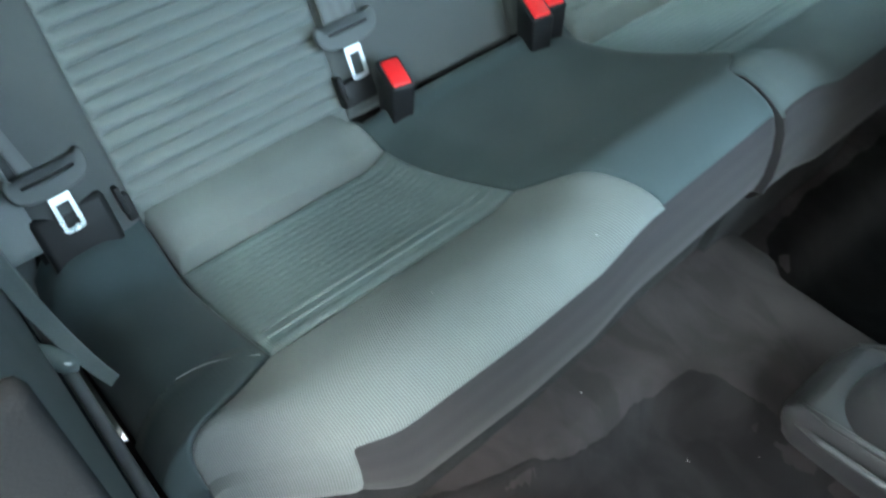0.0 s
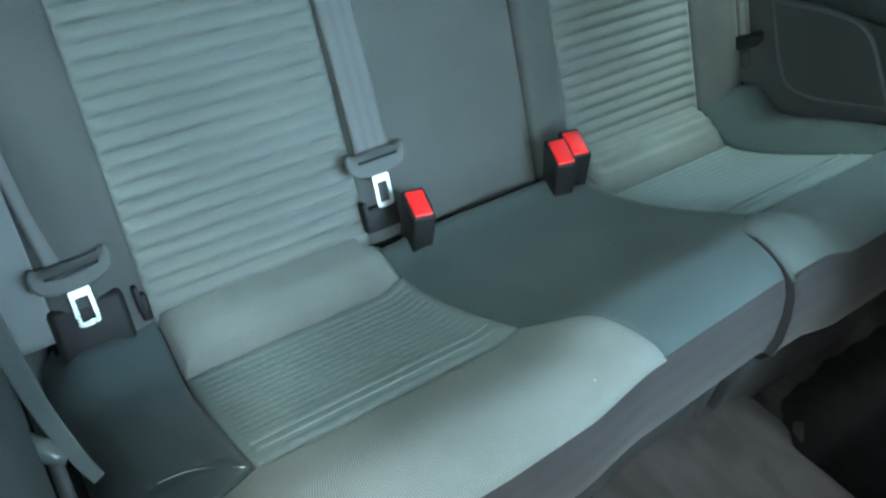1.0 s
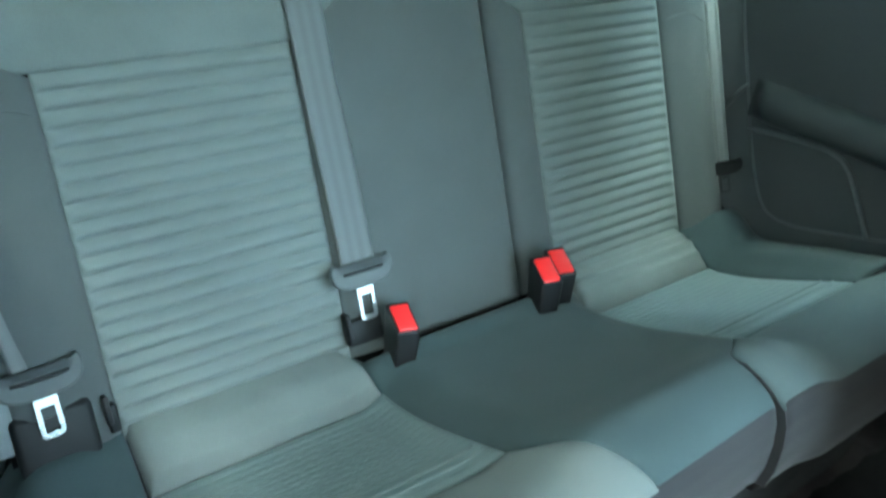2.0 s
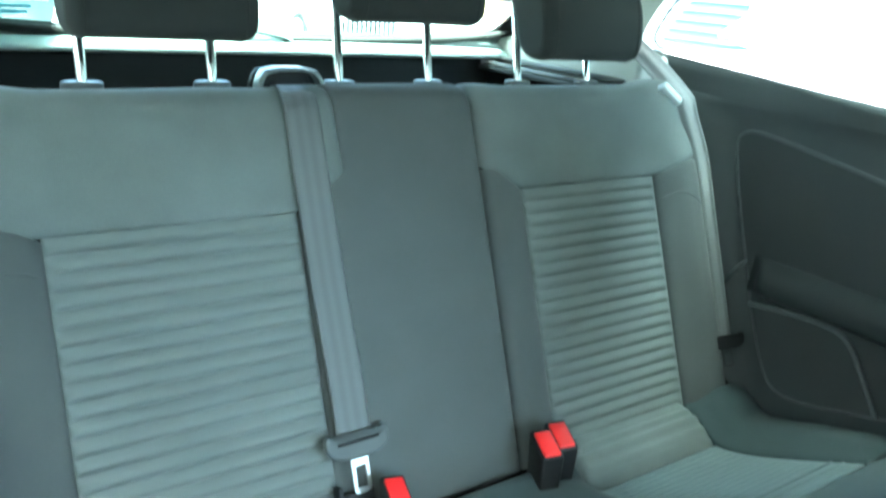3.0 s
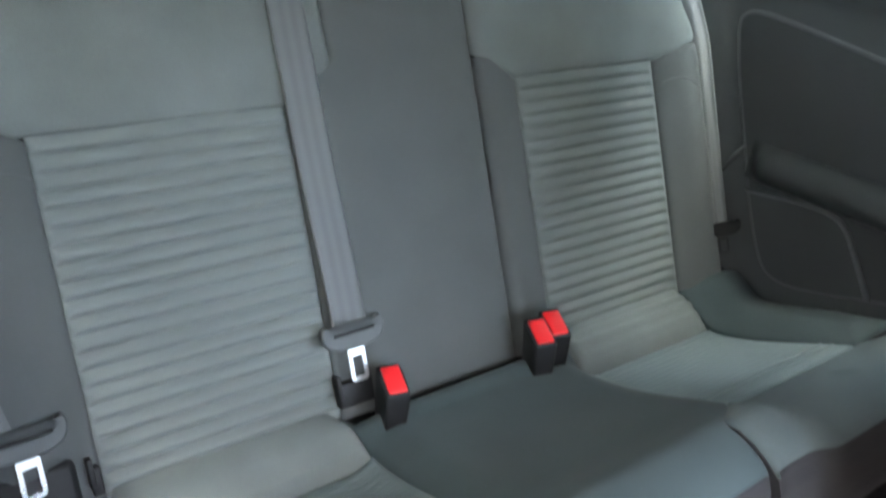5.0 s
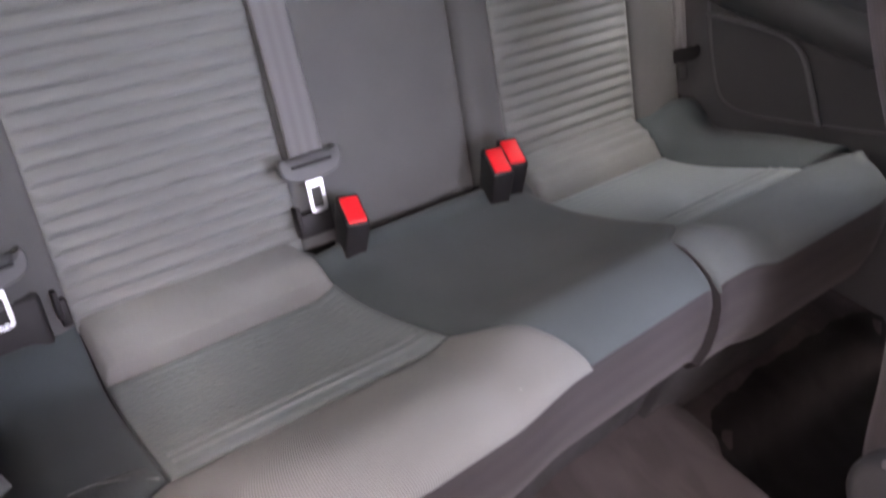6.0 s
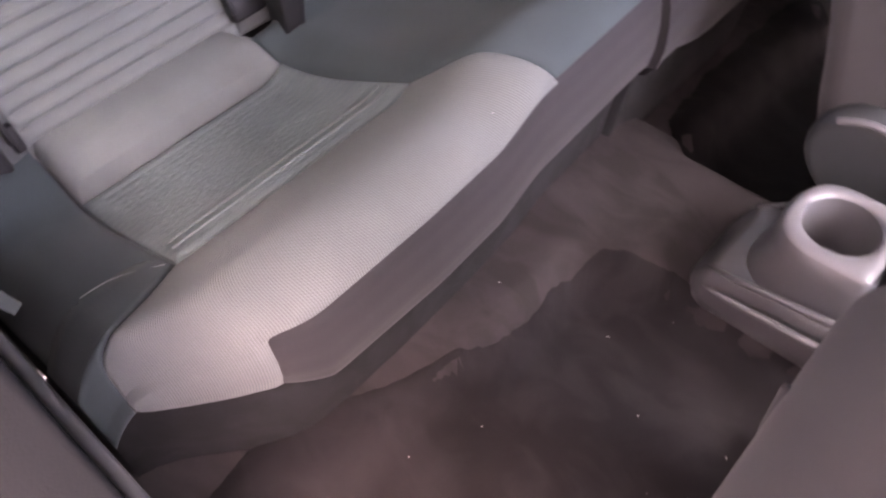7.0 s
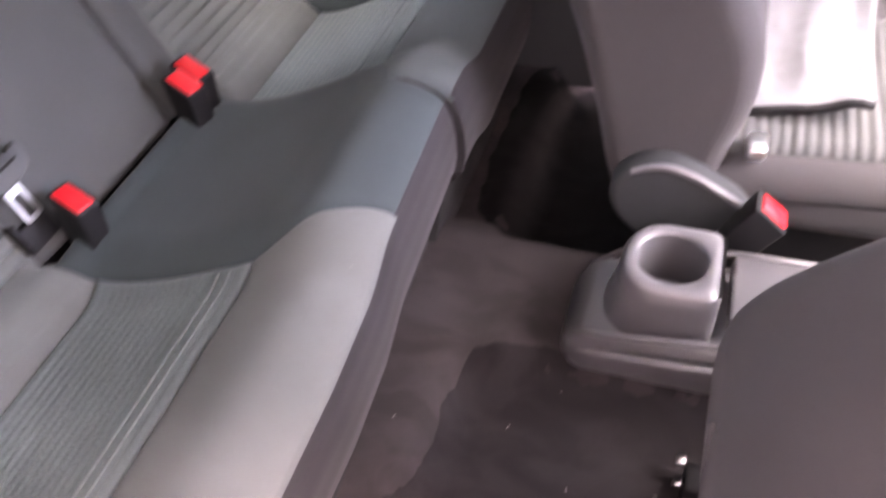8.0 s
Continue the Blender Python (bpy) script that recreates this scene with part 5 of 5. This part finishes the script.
for sg in (-1, 1):
    part("side_lining", box((min(sg * 0.585, sg * 0.70), 0.34, 0.10), (max(sg * 0.585, sg * 0.70), 0.76, 0.765), 0.01, 2), M_BOOT, boot, "dark side lining")
    part("shelf_support", box((min(sg * 0.545, sg * 0.60), 0.30, 0.752), (max(sg * 0.545, sg * 0.60), 0.74, 0.764), 0.004, 2), M_TRIM, boot, "shelf support")
    for dx, dz in ((0.0, 0.768), (0.035, 0.780)):
        part("shelf_rail", tube([(sg * (0.550 + dx), 0.32, dz), (sg * (0.550 + dx), 0.73, dz)], 0.006, 8), M_TRIML, boot, "raised shelf rail")
    part("upper_lining", box((min(sg * 0.60, sg * 0.70), 0.30, 0.765), (max(sg * 0.60, sg * 0.70), 0.76, 0.83), 0.012, 2), M_PILLAR, boot, "grey cloth upper lining")

# printed card in the rear window
sign = thing("window_sign", "dark printed sale sign with white lettering in the rear window", "sign")


def on_window(x, z, d=0.0):
    return Vector((x, rear_y(z) - 0.004 - d, z))


poly = []
for cx, cz, a0 in ((-0.372, 0.899, 0), (-0.570, 0.899, 90), (-0.570, 0.832, 180), (-0.372, 0.832, 270)):
    poly += [(cx + 0.012 * math.cos(radians(a0 + 15 * i)), cz + 0.012 * math.sin(radians(a0 + 15 * i))) for i in range(7)]
poly = poly[::-1]
part("card", swept(poly, 0.0012, 0.0008, lambda s, a, b: on_window(a, b, s), 2), M_SIGN, sign, "dark printed film")
part("border", closed_tube([on_window(a, b, 0.002) for a, b in inset(poly, 0.004)], 0.0012, 6), M_SIGNW, sign, "white printed border")


def lettering(text, x, z, size, material):
    cu = bpy.data.curves.new("lettering", "FONT")
    cu.body, cu.size, cu.align_x, cu.extrude = text, size, "RIGHT", 0.0004
    cu.offset = 0.0007
    tmp = bpy.data.objects.new("lettering", cu)
    scene.collection.objects.link(tmp)
    me = bpy.data.meshes.new_from_object(tmp.evaluated_get(bpy.context.evaluated_depsgraph_get()))
    bpy.data.objects.remove(tmp)
    me.materials.clear()
    me.materials.append(material)
    ob = new("lettering", me)
    ob.parent = sign
    tilt = math.degrees(math.atan(0.72))
    ob.matrix_basis = Matrix.Translation(on_window(x, z, 0.0022)) @ pose(0, 0, 0, 90 + tilt, 0, 0)
    return ob


lettering("FINANCE", -0.388, 0.878, 0.0235, M_SIGNW)
lettering("AVAILABLE", -0.369, 0.859, 0.0235, M_SIGNW)
for z, x0, x1 in ((0.848, -0.52, -0.395), (0.838, -0.53, -0.400)):
    part("print_line", box((x0, rear_y(z) - 0.0075, z - 0.0022), (x1, rear_y(z) - 0.0065, z + 0.0022)), M_SIGNB, sign, "pale blue line of small print", smooth=False)

# ---------------------------------------------------------------- front of the cabin, closed round the camera
front = thing("front_bulkhead", "dark dashboard wall below the windscreen", "dashboard", "", "structure")
part("dash", box((-0.70, -2.35, 0.0), (0.70, -1.95, 0.66), 0.04, 3), M_TRIM, front)
part("header", box((-0.64, -1.44, 1.10), (0.64, -1.38, 1.15), 0.02, 3), M_ROOF, front)
for sg in (-1, 1):
    part("screen_pillar", tube([(sg * 0.70, -2.15, 0.66), (sg * 0.63, -1.42, 1.12)], 0.035, 10), M_ROOF, front)
bm = bmesh.new()
bm.faces.new([bm.verts.new(p) for p in ((-0.70, -2.15, 0.66), (0.70, -2.15, 0.66), (0.62, -1.41, 1.12), (-0.62, -1.41, 1.12))])
part("windscreen", bm, M_GLASS, front, "clear windscreen", smooth=False)
door = thing("front_door", "closed far front door with a dark card and a window", "car door")
part("door_card", box((0.665, -1.96, 0.02), (0.72, -0.70, 0.77), 0.012, 3), M_TRIM, door, "dark plastic door card")
part("window_bar", tube([(0.63, -1.42, 1.12), (0.63, -0.70, 1.11)], 0.02, 8), M_ROOF, door)
bm = bmesh.new()
bm.faces.new([bm.verts.new(p) for p in ((0.69, -2.10, 0.765), (0.69, -0.70, 0.765), (0.635, -0.70, 1.11), (0.635, -1.42, 1.11))])
part("pane", bm, M_GLASS, door, "clear door window pane", smooth=False)
part("centre_pillar", box((0.668, -0.76, 0.02), (0.71, -0.695, 1.06), 0.015, 2), M_PILLAR, door)

near_door = thing("front_door", "open near front door with a dark card and a window", "car door")
near_door.matrix_basis = pose(-0.712, -1.93, 0, 0, 0, 50)
part("door_card", box((-0.028, 0.0, 0.03), (0.028, 1.26, 0.77), 0.012, 3), M_TRIM, near_door, "dark plastic door card")
part("window_bar", tube([(0.0, 0.02, 0.77), (0.045, 0.52, 1.11), (0.045, 1.24, 1.10), (0.0, 1.25, 0.77)], 0.018, 8), M_ROOF, near_door, "window frame")
bm = bmesh.new()
bm.faces.new([bm.verts.new(p) for p in ((0.0, 0.04, 0.765), (0.0, 1.24, 0.765), (0.045, 1.23, 1.10), (0.045, 0.52, 1.11))])
part("pane", bm, M_GLASS, near_door, "clear door window pane", smooth=False)

# ---------------------------------------------------------------- outside
GROUND = -0.36
bm = bmesh.new()
bmesh.ops.create_grid(bm, x_segments=8, y_segments=8, size=300)
bm.transform(Matrix.Translation((0, 0, GROUND)))
tagged(part("ground", bm, M_ASPH), "pale grey concrete car park", "car park", "", "structure")


def car(label, at, turn, paint):
    """A parked hatchback seen from some way off."""
    c = thing("parked_car", label, "car", "parked cars")
    c.matrix_basis = Matrix.Translation(at) @ pose(0, 0, 0, 0, 0, turn)
    prof = chaikin([(-2.0, 0.22), (2.0, 0.22), (2.08, 0.45), (2.0, 0.72), (1.05, 0.95), (-1.75, 0.98), (-2.02, 0.85), (-2.08, 0.5)], 2)
    part("body", swept(prof, 0.86, 0.14, lambda s, a, b: Vector((a, s, b)), 4), paint, c)
    prof = chaikin([(-1.75, 0.93), (1.15, 0.90), (0.45, 1.40), (0.1, 1.47), (-1.1, 1.47), (-1.5, 1.36)], 2)
    cab = part("cabin", swept(prof, 0.72, 0.12, lambda s, a, b: Vector((a, s, b)), 4), paint, c)
    for sg in (-1, 1):
        prof = chaikin([(-1.35, 0.99), (0.75, 0.97), (0.32, 1.32), (-1.15, 1.36)], 2)
        part("side_window", swept(prof, 0.008, 0.004, lambda s, a, b: Vector((a, sg * 0.725 + s, b)), 2), M_CGLASS, c)
        for x in (-1.28, 1.30):
            w = part("tyre", swept([(0.31 * math.cos(2 * math.pi * i / 24), 0.31 * math.sin(2 * math.pi * i / 24)) for i in range(24)], 0.10, 0.03, lambda s, a, b: Vector((x + a, sg * 0.80 + s, 0.31 + b)), 3), M_RUBBER, c)
            part("rim", swept([(0.20 * math.cos(2 * math.pi * i / 20), 0.20 * math.sin(2 * math.pi * i / 20)) for i in range(20)], 0.012, 0.006, lambda s, a, b: Vector((x + a, sg * 0.905 + s, 0.31 + b)), 2), M_STEEL, w)
    part("windscreen", box((-0.60, -0.01, -0.22), (0.60, 0.01, 0.22), 0.005, 2, Matrix.Translation((0.83, 0, 1.16)) @ pose(0, 0, 0, 0, 0, 90) @ pose(0, 0, 0, -54, 0, 0)), M_CGLASS, c)
    grille = part("grille", box((2.03, -0.52, 0.36), (2.07, 0.52, 0.56), 0.01), M_BLACK, c)
    for i in range(13):
        part("bar", box((2.06, -0.51 + 0.085 * i - 0.014, 0.37), (2.09, -0.51 + 0.085 * i + 0.014, 0.55), 0.006), M_STEEL, grille, "bright upright bar")
    for y in (-0.62, 0.62):
        part("headlight", box((1.94, y - 0.16, 0.60), (2.05, y + 0.16, 0.74), 0.03, 2), M_STEEL, c)
    return c


car("white hatchback parked on the concrete", (-0.6, 5.2, GROUND), -90, M_PAINTW)
car("silver hatchback parked on the concrete", (6.15, 13.1, GROUND), -90, M_PAINTS)
car("white hatchback parked in front of the clad building", (6.0, 2.7, GROUND), 90, M_PAINTW)

# unseen wall, added to cut and bounce light at the open door
tagged(part("sky_blocker_wall", box((-2.05, -9.0, GROUND), (-1.85, 7.0, 3.1), 0.02), M_BLOCKER), "unseen pale wall added beside the car to shape the light", "yard wall", "", "structure")
siding = thing("clad_building", "pale building clad in horizontal boards", "building")
part("wall", box((9.05, -18, GROUND), (9.5, 9, 13.2)), M_SIDING, siding)
board = None
for i in range(100):
    z = GROUND + 0.1 + i * 0.133
    if board is None:
        bm = bmesh.new()
        vs = [bm.verts.new(q) for q in ((9.05, -18, 0), (8.985, -18, 0), (9.03, -18, 0.127), (9.05, -18, 0.127), (9.05, 9, 0), (8.985, 9, 0), (9.03, 9, 0.127), (9.05, 9, 0.127))]
        for f in ((0, 1, 2, 3), (7, 6, 5, 4), (1, 5, 6, 2), (0, 4, 5, 1), (2, 6, 7, 3)):
            bm.faces.new([vs[k] for k in f])
        bmesh.ops.recalc_face_normals(bm, faces=bm.faces)
        board = part("board", bm, M_SIDING, siding, smooth=False)
        board.location = (0, 0, z)
    else:
        b = new("board", board.data)
        b.parent = siding
        b.location = (0, 0, z)
vent = thing("wall_vent", "white square vent housing on the clad wall", "vent")
part("housing", box((8.80, 5.47, 0.84), (9.0, 5.84, 1.27), 0.02, 2), M_PAINTW, vent)
part("flange", box((8.96, 5.43, 0.80), (9.01, 5.88, 1.31), 0.01), M_PAINTW, vent)
lamp = thing("wall_lamp", "round white bulkhead lamp on the clad wall", "lamp")
part("globe", swept([(0.09 * math.cos(math.pi * i / 10), 0.09 * math.sin(math.pi * i / 10)) for i in range(20)], 0.09, 0.05, lambda d, a, b: Vector((8.90 + d, 4.27 + a, 1.125 + b)), 4), M_PAINTW, lamp)
brick = thing("brick_building", "low tan brick building at the far end", "building")
part("wall", box((-4, 24, GROUND), (22, 30, 4.2), 0.05), M_BRICK, brick)
part("roof", box((-4.4, 23.6, 4.2), (22.4, 30.4, 4.5), 0.05), M_PAINTD, brick)
